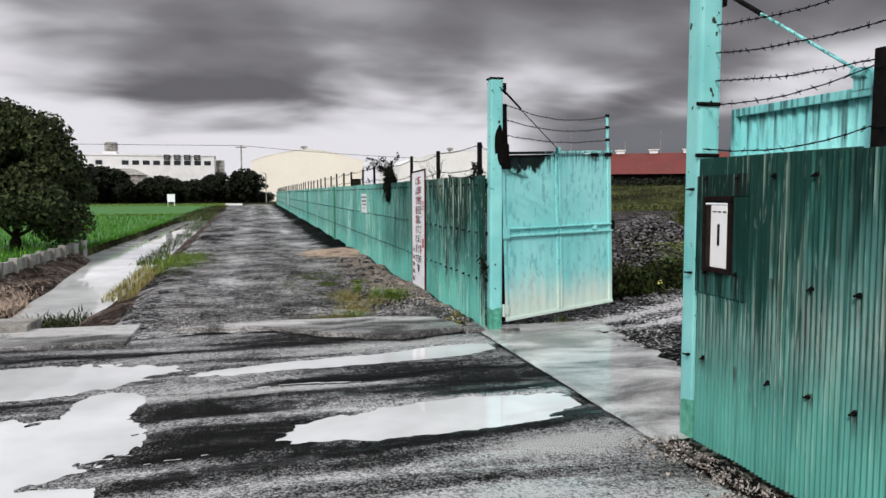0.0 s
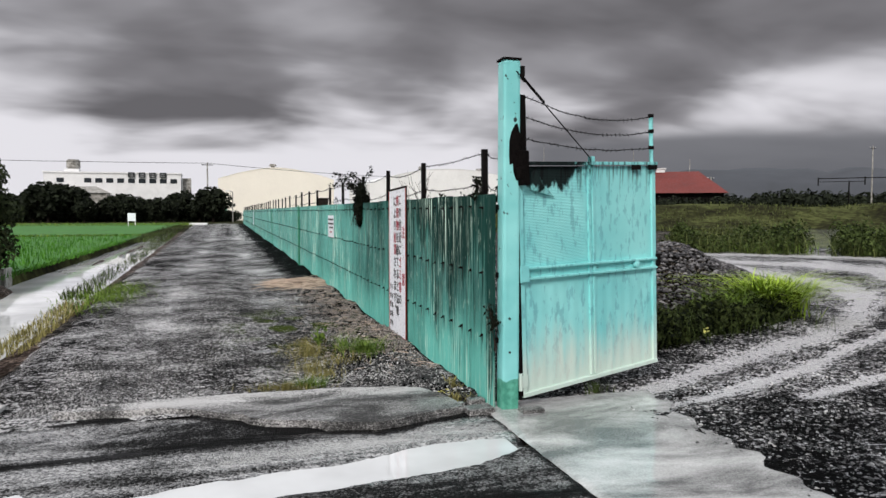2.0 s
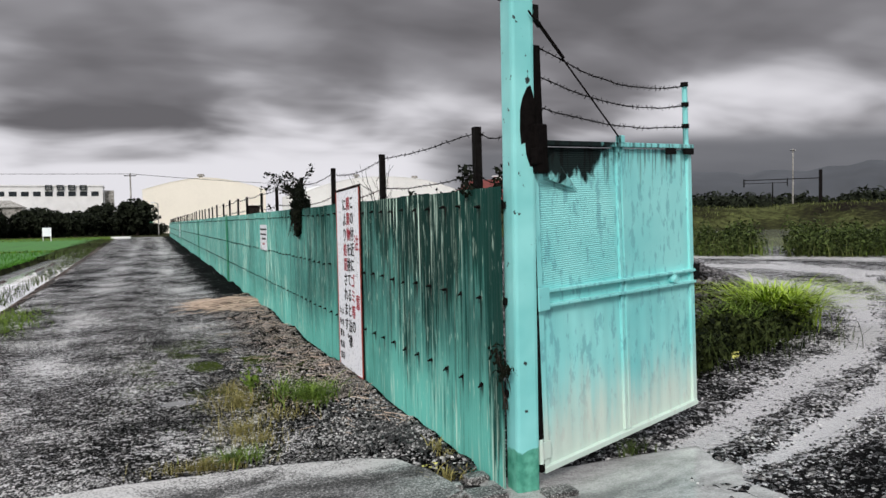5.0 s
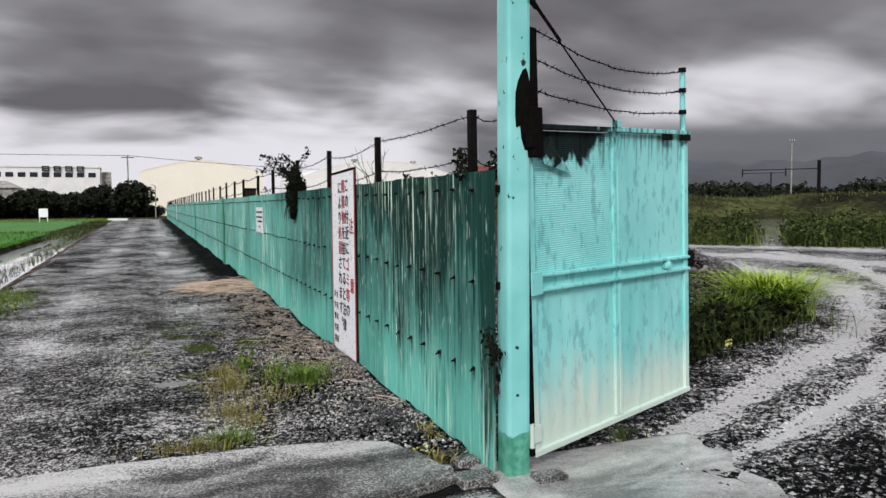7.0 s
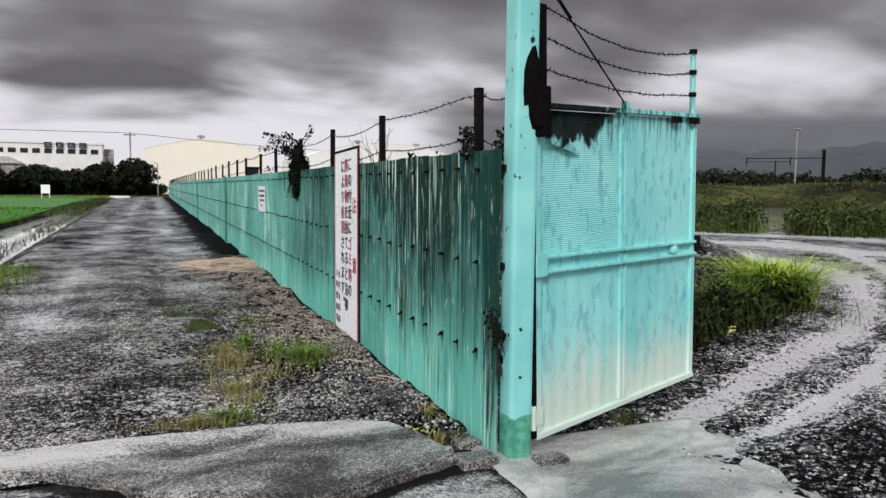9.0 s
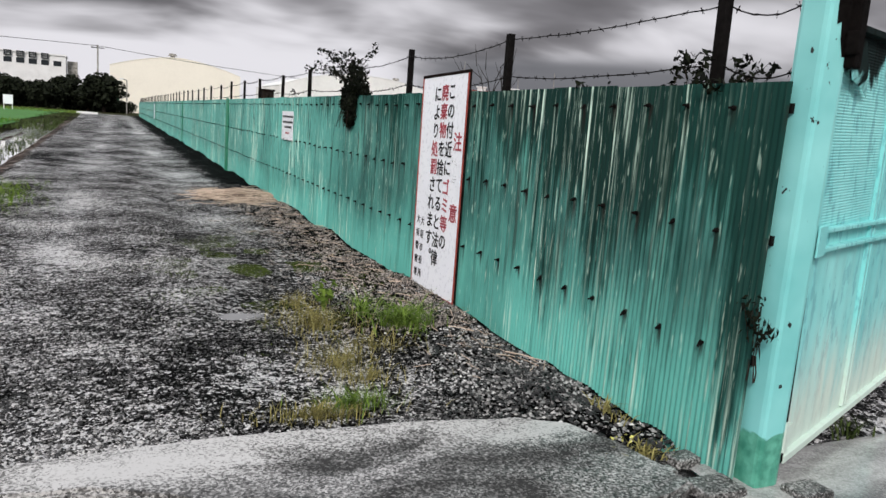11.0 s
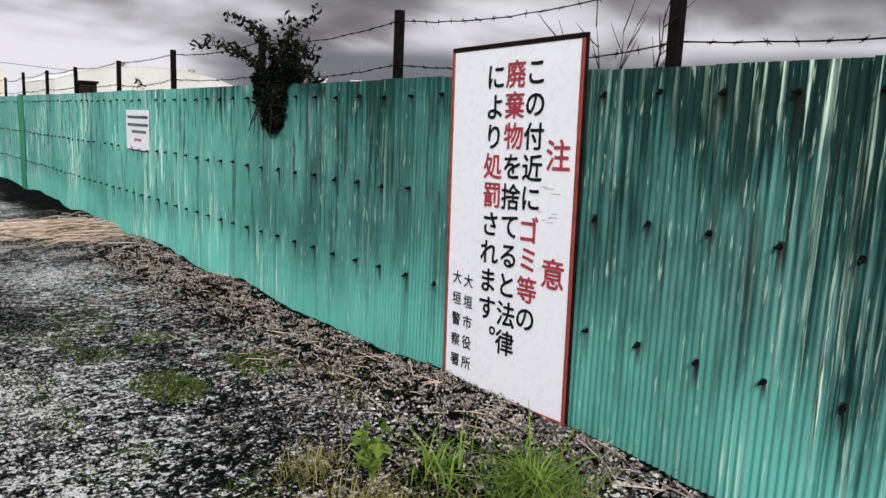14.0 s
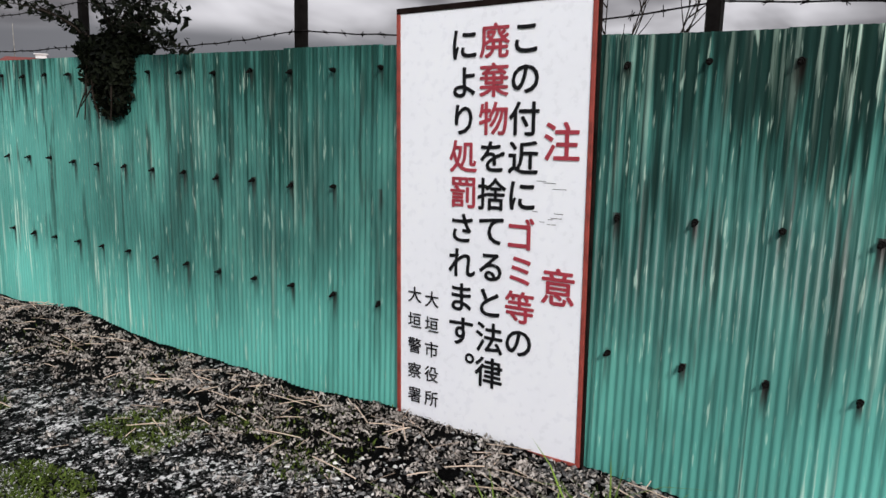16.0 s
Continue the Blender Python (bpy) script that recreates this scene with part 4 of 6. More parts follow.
def run_of_fence(fence, x0, y0, count, posts, bolts_to, wire_to, seed, sheet=SHEET):
    r = random.Random(seed)
    far_bolts = []
    for k in range(count):
        y = y0 + 0.555 * k
        part_of("sheet", sheet, M_FENCE, fence, m=pose(x0 + r.uniform(-0.003, 0.003), y, -0.107 + r.uniform(-0.006, 0.006), 0, r.uniform(-0.25, 0.25), 0.35))
        for z in ROWS_Z:
            for b in range(2):
                # bolts keep to one spacing along each rail
                by = PHASE + BOLT * (math.ceil((y - PHASE) / BOLT) + b)
                if r.random() < 0.05 or (x0 < 2.45 and 10.0 < by < 11.05):
                    continue
                m = pose(x0 - 0.008, by, z + r.uniform(-0.008, 0.008), r.uniform(-40, 40), r.uniform(-25, 12), r.uniform(-15, 15))
                if by < bolts_to:
                    part_of("bolt", HOOK, M_IRON, fence, m=m)
                else:
                    far_bolts.append(m)
    for y in posts:
        part_of("post", POST, M_IRON, fence, m=pose(x0 + 0.115 + r.uniform(-0.01, 0.01), y, -0.25 + r.uniform(-0.03, 0.03), r.uniform(-0.7, 0.7), r.uniform(-0.7, 0.7), 0))
    for z in ROWS_Z:
        bm = bmesh.new()
        box(bm, (x0 + 0.014, y0, z - 0.02), (x0 + 0.05, y0 + 0.555 * count, z + 0.02))
        part("rail", bm, M_IRON, fence)
    for z, sag in ((2.05, 0.05), (1.79, 0.045)):
        out = []
        for a, b in zip(posts, posts[1:]):
            zz = [z + 0.025 * hump(q, z, 0.9, 3) for q in (a, b)]
            if a < wire_to:
                out += barbed((x0 + 0.10, a, zz[0]), (x0 + 0.10, b, zz[1]), sag * r.uniform(0.3, 1.3), r)
            else:
                out.append(tube([(x0 + 0.10, a, zz[0]), (x0 + 0.10, (a + b) / 2, z - sag), (x0 + 0.10, b, zz[1])], 0.004, 4))
        part_of("wire", raw("wire", *joined(out)), M_IRON, fence, "slack rusty barbed wire")
    if far_bolts:
        verts, faces = [], []
        src = [v.co.copy() for v in HOOK.vertices]
        poly = [tuple(f.vertices) for f in HOOK.polygons]
        for m in far_bolts:
            o = len(verts)
            verts += [m @ v for v in src]
            faces += [tuple(i + o for i in f) for f in poly]
        tagged(part_of("bolts", raw("bolts", verts, faces), M_IRON, fence), kind="stuff")


fence = thing("corrugated_fence", "long green corrugated iron fence, streaked and stained, barbed wire above", "fence")
fence_posts = [7.70, 9.73, 11.69] + [13.62 + 2.0 * k for k in range(43)]
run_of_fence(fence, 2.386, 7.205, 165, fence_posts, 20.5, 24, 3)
for y, w, proud in ((23.2, 0.40, 0.02), (36.4, 0.22, 0.016), (58.0, 0.25, 0.016)):
    bm = bmesh.new()
    box(bm, (2.386 - proud - 0.012, y - w / 2, -0.1), (2.386 - proud + 0.004, y + w / 2, 1.72), 0.003)
    part("cover_strip", bm, M_STRIP, fence, "flat darker green cover strip")

side_fence = thing("corrugated_fence", "green corrugated iron fence beside the gate pillar, heavily streaked", "fence")
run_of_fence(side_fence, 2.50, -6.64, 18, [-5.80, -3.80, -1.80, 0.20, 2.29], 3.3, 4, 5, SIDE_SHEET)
for owner, a, b in ((side_fence, (2.60, 2.29), (2.54, 3.445)), (fence, (2.486, 7.70), (2.49, 7.26))):
    for z in (2.05, 1.79):
        part_of("wire", raw("wire", *joined(barbed((a[0], a[1], z), (b[0], b[1], z - 0.03), 0.05, rng, 0.09))), M_IRON, owner, "slack rusty barbed wire")

# ---- gate ----


def square_post(name, x, y, top, label):
    t = thing(name, label, "gate post", pose(x, y, 0))
    bm = bmesh.new()
    box(bm, (-0.07, -0.07, -0.2), (0.07, 0.07, top), 0.022)
    part("tube", bm, M_POST, t)
    bm = bmesh.new()
    box(bm, (-0.076, -0.076, top - 0.004), (0.076, 0.076, top + 0.014), 0.004)
    part("cap", bm, M_RUST, t, "rusted cap plate")
    bm = bmesh.new()
    box(bm, (0.071, -0.045, 2.60), (0.115, -0.005, 2.68), 0.004)
    rod(bm, (0.095, -0.05, 2.61), (0.095, 0.01, 2.61), 0.012, 10)
    part("bracket", bm, M_IRON, t)
    return t


gate_post = square_post("gate_post", 2.488, 7.185, 2.72, "chipped turquoise steel gate post with bare green foot")
bm = bmesh.new()
edge_ = ((0.068, 2.13), (0.056, 2.20), (0.040, 2.235), (0.022, 2.225), (-0.004, 2.165), (-0.020, 2.10), (-0.024, 1.99), (-0.018, 1.915), (0.004, 1.925), (0.012, 1.86), (0.03, 1.80), (0.068, 1.79))
ring = [bm.verts.new((x + 0.006 * hump(x * 9, z * 9, 3.0, 2), -0.0735, z)) for x, z in edge_]
bm.faces.new(ring)
thick(bm, 0.003)
part("rust_patch", bm, M_RUST, gate_post, "black burnt rust patch")
pillar = square_post("gate_post", 2.582, 3.52, 2.74, "turquoise steel gate post beside the side fence")
for z in (2.02, 1.72):
    bm = bmesh.new()
    rod(bm, (-0.09, -0.075, z), (0.06, -0.075, z), 0.012, 8)
    part("clamp", bm, M_IRON, pillar)
for z in (1.52, 1.02, 0.52):
    bm = bmesh.new()
    rod(bm, (-0.10, -0.03, z), (-0.07, -0.03, z), 0.008, 8)
    rod(bm, (-0.10, -0.06, z), (-0.10, 0.0, z), 0.005, 6)
    part("clamp", bm, M_IRON, pillar)


def ribbed(bm, u0, u1, z0, z1, pitch, amp, y):
    """A plate pressed in fine level ribs."""
    n = int((z1 - z0) / pitch * 4)
    last = None
    for k in range(n + 1):
        z = z0 + (z1 - z0) * k / n
        off = amp * math.cos(2 * math.pi * k / 4)
        row = [bm.verts.new((u, y + off, z)) for u in (u0, u1)]
        if last:
            bm.faces.new((last[0], last[1], row[1], row[0]))
        last = row


LEAF_W, LEAF_H, MID = 1.735, 1.84, 0.85
leaf = thing("gate_leaf", "open turquoise sheet steel gate leaf, blotched and mud-splashed", "gate", pose(2.605, 7.178, 0.088, 0, -2.3, 21.0))
bm = bmesh.new()
ribbed(bm, 0.03, MID, 1.02, LEAF_H - 0.02, 0.0125, 0.0012, -0.004)
thick(bm, 0.002)
part("panel", bm, M_GATE, leaf, "finely ribbed upper panel")
bm = bmesh.new()
box(bm, (MID, -0.004, 1.02), (LEAF_W - 0.02, 0.0, LEAF_H - 0.02))
part("panel", bm, M_GATE, leaf)
for a, b in ((0.03, MID), (MID, LEAF_W - 0.02)):
    bm = bmesh.new()
    nseg = 40
    rows = []
    for k in range(nseg + 1):
        u = a + (b - a) * k / nseg
        off = -0.004 + 0.0025 * math.sin(u * 38) * math.sin(u * 13)
        rows.append((bm.verts.new((u, off, 0.02)), bm.verts.new((u, off, 1.02))))
    for p, q in zip(rows, rows[1:]):
        bm.faces.new((p[0], q[0], q[1], p[1]))
    thick(bm, 0.002)
    part("panel", bm, M_GATE, leaf)
for name, lo, hi in (("stile", (0, -0.022, 0), (0.045, 0.03, LEAF_H)), ("stile", (LEAF_W - 0.05, -0.022, 0), (LEAF_W, 0.03, LEAF_H)), ("stile", (MID - 0.035, -0.020, 0.03), (MID - 0.005, 0.02, LEAF_H)), ("stile", (MID + 0.012, -0.020, 0.03), (MID + 0.042, 0.02, LEAF_H)),
                     ("rail", (0, -0.035, LEAF_H - 0.012), (LEAF_W + 0.02, 0.03, LEAF_H + 0.016)), ("rail", (0, -0.03, -0.012), (LEAF_W, 0.03, 0.022))):
    bm = bmesh.new()
    box(bm, lo, hi, 0.004)
    part(name, bm, M_GATE, leaf)
# the pair of middle rails droops towards the latch
DROOP = pose(0, 0, 0.977, 0, 1.7, 0)
for z in (-0.041, 0.041):
    bm = bmesh.new()
    box(bm, (0.03, -0.040, z - 0.009), (LEAF_W, -0.002, z + 0.009), 0.004, DROOP)
    part("rail", bm, M_GATE, leaf)
bm = bmesh.new()
box(bm, (-0.02, -0.045, 0.912), (0.075, -0.036, 1.042), 0.003)
part("hinge_plate", bm, M_GATE, leaf)
for z in (0.12, 1.78):
    bm = bmesh.new()
    rod(bm, (-0.022, -0.015, z - 0.07), (-0.022, -0.015, z + 0.07), 0.018, 12)
    box(bm, (-0.03, -0.03, z - 0.05), (0.05, -0.024, z + 0.05), 0.002)
    part("hinge", bm, M_GATE if z < 1 else M_RUST, leaf)
bm = bmesh.new()
rod(bm, (LEAF_W - 0.30, -0.006, 0.935), (LEAF_W - 0.30, -0.046, 0.935), 0.031, 20)
rod(bm, (LEAF_W - 0.30, -0.044, 0.935), (LEAF_W - 0.30, -0.053, 0.935), 0.018, 16)
latch_disc = part("latch_disc", bm, M_GATE, leaf)
bm = bmesh.new()
box(bm, (LEAF_W - 0.01, -0.05, 0.90), (LEAF_W + 0.03, -0.01, 1.01), 0.004)
rod(bm, (LEAF_W + 0.02, -0.06, 0.93), (LEAF_W + 0.02, 0.02, 0.93), 0.008, 8)
part("latch", bm, M_IRON, leaf)
for u in (LEAF_W - 0.30, LEAF_W - 0.06):
    bm = bmesh.new()
    box(bm, (u - 0.05, -0.045, LEAF_H - 0.055), (u + 0.06, -0.022, LEAF_H - 0.012), 0.004)
    part("top_bracket", bm, M_IRON, leaf)
# black strip stands in for the shaded gap between post and leaf
bm = bmesh.new()
box(bm, (-0.034, -0.026, 0.0), (-0.003, 0.03, LEAF_H), 0.003)
part("hinge_edge", bm, M_RUST, leaf, "black strip standing in for the shaded hinge gap")
# torn corner under the top hinge
bm = bmesh.new()
pts = [(0.09, -0.02, 1.74), (0.16, -0.055, 1.79), (0.24, -0.03, 1.70), (0.40, -0.016, 1.575), (0.27, -0.035, 1.60), (0.13, -0.03, 1.635)]
mid = bm.verts.new((0.215, -0.06, 1.675))
vs = [bm.verts.new(p) for p in pts]
for a, b in zip(vs, vs[1:] + vs[:1]):
    bm.faces.new((a, b, mid))
thick(bm, 0.002)
part("torn_plate", bm, M_GATE, leaf, "bent torn corner of the panel")
bm = bmesh.new()
box(bm, (-0.015, -0.075, LEAF_H - 0.17), (0.075, -0.02, LEAF_H + 0.10), 0.012)
box(bm, (-0.035, -0.08, LEAF_H - 0.12), (0.03, -0.03, LEAF_H - 0.03), 0.012)
part("top_hinge_block", bm, M_RUST, leaf, "black rusted hinge block")
bm = bmesh.new()
box(bm, (0.03, -0.035, LEAF_H), (0.085, 0.02, LEAF_H + 0.53), 0.005)
part("wire_post", bm, M_RUST, leaf, "black rusted wire post")
bm = bmesh.new()
rod(bm, (LEAF_W - 0.03, 0, LEAF_H - 0.05), (LEAF_W - 0.03, 0, LEAF_H + 0.44), 0.019, 12)
outer_post = part("wire_post", bm, M_GATE, leaf)
for z in (0.44, 0.30, 0.15):
    bm = bmesh.new()
    rod(bm, (LEAF_W - 0.03, 0, LEAF_H + z - 0.018), (LEAF_W - 0.03, 0, LEAF_H + z + 0.012), 0.026, 10)
    part("wire_clip", bm, M_IRON, outer_post, "black wire clip")
for z0, z1, sag in ((0.52, 0.43, 0.10), (0.36, 0.29, 0.075), (0.19, 0.145, 0.05)):
    part_of("wire", raw("wire", *joined(barbed((0.07, -0.036, LEAF_H + z0), (LEAF_W - 0.03, -0.02, LEAF_H + z1), sag, rng, 0.055))), M_IRON, leaf, "sagging barbed wire")
bm = bmesh.new()
rod(bm, (-0.02, -0.05, LEAF_H + 0.70), (MID, -0.03, LEAF_H + 0.03), 0.005, 8)
brace = part("brace_rod", bm, M_IRON, leaf)
bm = bmesh.new()
d = Vector((MID + 0.02, 0.02, -0.67)).normalized()
s = Vector((0.06, -0.045, LEAF_H + 0.645))
rod(bm, s + Vector((0.012, 0, 0)), s + d * 0.27 + Vector((0.012, 0, 0)), 0.008, 8)
rod(bm, s - d * 0.03, s + d * 0.02, 0.015, 8)
part("turnbuckle", bm, M_RUST, brace)
bm = bmesh.new()
box(bm, (MID - 0.03, -0.04, LEAF_H + 0.012), (MID + 0.03, -0.01, LEAF_H + 0.06), 0.006)
part("brace_lug", bm, M_GATE, leaf)

# the other leaf, folded back behind the side fence
leaf2 = thing("gate_leaf", "turquoise ribbed gate leaf folded back behind the fence", "gate", pose(2.72, 3.40, 0.10, 0, 0, 0))
part_of("panel", corrugated("panel", 1.68, 1.84, 0.076, 0.006), M_GATE, leaf2, m=pose(0, -1.70, 0.02))
for lo, hi in (((-0.03, -1.74, 1.84), (0.03, 0.0, 1.885)), ((-0.03, -1.74, 0.0), (0.03, 0.0, 0.04)), ((-0.03, -0.045, 0.04), (0.03, 0, 1.84)), ((-0.03, -1.74, 0.04), (0.03, -1.695, 1.84))):
    bm = bmesh.new()
    box(bm, lo, hi, 0.004)
    part("rail", bm, M_GATE, leaf2)
bm = bmesh.new()
rod(bm, (-0.02, -1.70, 1.85), (-0.02, -1.70, 2.42), 0.019, 10)
part("wire_post", bm, M_GATE, leaf2)
for z in (2.38, 2.22, 2.06):
    part_of("wire", raw("wire", *joined(barbed((-0.11, 0.045, z), (-0.04, -1.70, z - 0.02), 0.06, rng, 0.06))), M_IRON, leaf2, "sagging barbed wire")
bm = bmesh.new()
rod(bm, (-0.09, 0.03, 2.57), (-0.01, -0.93, 1.95), 0.0085, 8)
brace2 = part("brace_rod", bm, M_GATE, leaf2)
bm = bmesh.new()
rod(bm, (-0.088, 0.01, 2.557), (-0.064, -0.28, 2.37), 0.014, 8)
part("turnbuckle", bm, M_IRON, brace2)
bm = bmesh.new()
rod(bm, (-0.03, -0.90, 1.955), (-0.03, -0.99, 1.945), 0.026, 12)
box(bm, (-0.035, -1.0, 1.87), (0.0, -0.90, 1.95), 0.006)
part("brace_lug", bm, M_GATE, leaf2)

# recessed meter box by the pillar
meter = thing("meter_box", "white metal meter box in a dark timber opening", "meter box", pose(2.486, 3.200, 1.265))
meter.scale = (1, 0.86, 1)
for lo, hi in (((-0.022, -0.145, 0.19), (0.012, 0.145, 0.215)), ((-0.022, -0.145, -0.215), (0.012, 0.145, -0.19)), ((-0.022, 0.12, -0.19), (0.012, 0.145, 0.19)), ((-0.022, -0.145, -0.19), (0.012, -0.12, 0.19))):
    bm = bmesh.new()
    box(bm, lo, hi, 0.003)
    part("timber_surround", bm, M_DARKRED, meter)
bm = bmesh.new()
box(bm, (-0.012, 0.06, -0.19), (-0.004, 0.12, 0.17), 0.002)
part("side_board", bm, M_BARK, meter, "bare weathered timber strip")
bm = bmesh.new()
box(bm, (-0.016, -0.118, -0.185), (-0.003, 0.062, 0.165), 0.004)
meter_door = part("door", bm, M_PALE, meter, "white painted steel door")
bm = bmesh.new()
box(bm, (-0.022, -0.036, -0.06), (-0.015, -0.018, 0.06), 0.002)
part("latch", bm, M_INK, meter_door, "black slot latch")
for y in (-0.085, -0.03, 0.02):
    bm = bmesh.new()
    box(bm, (-0.0185, y - 0.016, 0.125), (-0.0155, y + 0.016, 0.132))
    part("lettering", bm, M_INK, meter_door)
bm = bmesh.new()
box(bm, (-0.018, -0.145, 0.168), (-0.002, 0.12, 0.178), 0.002)
part("rain_strip", bm, M_WHITE, meter)
patch_thing = thing("patch_sheet", "flat green patch sheets around the meter box", "patch sheet", pose(2.489, 3.20, 0.0))
for y0, y1, z0, z1, a in ((-0.245, 0.215, 1.478, 1.60, -1.2), (-0.245, 0.215, 0.92, 1.052, 0.4), (-0.245, -0.147, 1.052, 1.478, 0.0), (0.147, 0.215, 1.052, 1.478, 0.0)):
    bm = bmesh.new()
    box(bm, (-0.003, y0, z0 - (z0 + z1) / 2), (0.0, y1, z1 - (z0 + z1) / 2), 0.0, pose(0, 0, (z0 + z1) / 2, a, 0, 0))
    part("sheet", bm, M_FENCE, patch_thing)

# ---- warning board ----
board_m = Matrix(((0, 0, -1, 2.360), (-1, 0, 0, 10.955), (0, 1, 0, 0.010), (0, 0, 0, 1))) @ pose(0, 0, 0, -0.3, 0, 1.4)
sign = thing("warning_board", "tall white warning board, red edges, black and red writing", "sign board", board_m)
W, H = 0.90, 1.825
bm = bmesh.new()
box(bm, (0.006, 0.006, -0.008), (W - 0.006, H - 0.006, 0.0), 0.0)
part("board", bm, M_WHITE, sign)
for lo, hi, mat in (((0, 0, -0.010), (W, 0.028, 0.004), M_RED), ((0, H - 0.024, -0.010), (W, H, 0.004), M_DARKRED), ((0, 0.028, -0.010), (0.020, H - 0.024, 0.004), M_RED), ((W - 0.018, 0.028, -0.010), (W, H - 0.024, 0.004), M_RED)):
    bm = bmesh.new()
    box(bm, lo, hi, 0.003)
    part("edge_strip", bm, mat, sign)
bm = bmesh.new()
box(bm, (W + 0.001, 0.01, -0.016), (W + 0.012, H, -0.002), 0.002)
part("side_batten", bm, M_DARKRED, sign, "black wet side batten")

DG = bpy.context.evaluated_depsgraph_get


def glyphs(text, size, weight):
    """The outline meshes of single characters, centred."""
    cu = bpy.data.curves.new("writing", "FONT")
    cu.body, cu.size, cu.offset, cu.resolution_u, cu.extrude = text, size, weight, 3, 0.0006
    ob = new("writing", cu)
    bpy.context.view_layer.update()
    me = bpy.data.meshes.new_from_object(ob.evaluated_get(DG()))
    bpy.data.objects.remove(ob)
    bpy.data.curves.remove(cu)
    co = np.array([v.co[:] for v in me.vertices])
    mid_ = (co.min(0) + co.max(0)) / 2
    out = ([Vector(c) - Vector((mid_[0], mid_[1], 0)) for c in co], [tuple(f.vertices) for f in me.polygons])
    bpy.data.meshes.remove(me)
    return out


def column(text, u, v0, pitch, size, mat, weight=0.0022, skip=0):
    for k, ch in enumerate(text):
        vs, fs = glyphs(ch, size, 0.0)
        small = ch == "。"
        off = Vector((u + (0.045 if small else 0), v0 - pitch * (k + skip) + (0.035 if small else 0), 0.0022))
        pieces = []
        for k2, (du, dv) in enumerate(((0, 0), (weight, weight * 0.6), (-weight, -weight * 0.6), (-weight * 0.5, weight), (weight * 0.5, -weight))):
            pieces.append(([q + Vector((du, dv, 0.00025 * k2)) for q in vs], fs))
        part_of("character", raw("character", *joined(pieces)), mat, sign, m=Matrix.Translation(off))


column("注", 0.778, 1.284, 0, 0.155, M_REDINK)
column("意", 0.782, 0.727, 0, 0.155, M_REDINK)
column("この付近に", 0.617, 1.668, 0.1493, 0.138, M_INK)
column("ゴミ等", 0.617, 1.668, 0.1493, 0.138, M_REDINK, skip=5)
column("の", 0.617, 1.668, 0.1493, 0.138, M_INK, skip=8)
column("廃棄物", 0.480, 1.669, 0.1496, 0.138, M_REDINK)
column("を捨てると法律", 0.480, 1.669, 0.1496, 0.138, M_INK, skip=3)
column("により", 0.342, 1.660, 0.1475, 0.138, M_INK)
column("処罰", 0.342, 1.660, 0.1475, 0.138, M_REDINK, skip=3)
column("されます。", 0.342, 1.660, 0.1475, 0.138, M_INK, skip=5)
column("大垣市役所", 0.190, 0.597, 0.1132, 0.076, M_INK, 0.0006)
column("大垣警察署", 0.098, 0.606, 0.1157, 0.076, M_INK, 0.0006)
for k in range(9):
    u, v = 0.70 + rng.uniform(-0.05, 0.07), 0.99 + rng.uniform(-0.03, 0.03) + (0.12 if k < 3 else 0)
    bm = bmesh.new()
    box(bm, (u, v, 0.0), (u + rng.uniform(0.02, 0.06), v + 0.002, 0.0008), m=pose(0, 0, 0, 0, 0, 0))
    part("scuff", bm, M_IRON, sign)

notice = thing("notice_plate", "small white notice plate with small print on the fence", "notice", Matrix(((0, 0, -1, 2.366), (-1, 0, 0, 16.84), (0, 1, 0, 1.04), (0, 0, 0, 1))))
bm = bmesh.new()
box(bm, (0, 0, -0.006), (0.80, 0.44, 0.0), 0.003)
part("plate", bm, M_WHITE, notice)
for v, u0, u1, mat in ((0.36, 0.06, 0.74, M_INK), (0.275, 0.06, 0.74, M_INK), (0.20, 0.22, 0.72, M_INK), (0.11, 0.30, 0.52, M_REDINK)):
    u = u0
    while u < u1:
        w = rng.uniform(0.03, 0.05)
        bm = bmesh.new()
        box(bm, (u, v - 0.016, 0.0), (u + w, v + 0.016, 0.0014))
        part("lettering", bm, mat, notice)
        u += w + 0.014
hutch = thing("wooden_box", "small brown weathered wooden box with a lid on a fence post", "wooden box", pose(2.60, 19.55, 1.66))
bm = bmesh.new()
box(bm, (-0.09, -0.12, 0.0), (0.12, 0.12, 0.19), 0.006)
part("body", bm, M_BARK, hutch)
bm = bmesh.new()
box(bm, (-0.11, -0.15, 0.19), (0.14, 0.15, 0.225), 0.006)
part("lid", bm, M_DARKRED, hutch)
bm = bmesh.new()
box(bm, (-0.085, -0.02, -0.30), (-0.055, 0.02, 0.0), 0.003)
part("bracket", bm, M_IRON, hutch)
notice2 = thing("notice_plate", "narrow white notice plate far along the fence", "notice", pose(2.36, 60.0, 0.55))
bm = bmesh.new()
box(bm, (-0.006, -0.5, 0), (0, 0.5, 1.0), 0.002)
part("plate", bm, M_WHITE, notice2)

# ---- plants ----


def tuft(name, label, spots_, height, width, lean, mat, category="grass"):
    r = random.Random(len(spots_) * 7 + int(height * 100))
    return tagged(part_of(name, raw(name, *blades(r, spots_, height, width, lean)), mat), label, category, kind="stuff")


def scatter(cx, cy, rx, ry, n, z=0.0, lie_of=None):
    out = []
    for _ in range(n):
        a, d = rng.uniform(0, 6.283), abs(rng.gauss(0, 0.5))
        x, y = cx + rx * d * math.cos(a), cy + ry * d * math.sin(a)
        out.append((x, y, (lie_of(x, y) if lie_of else z) - 0.01))
    return out


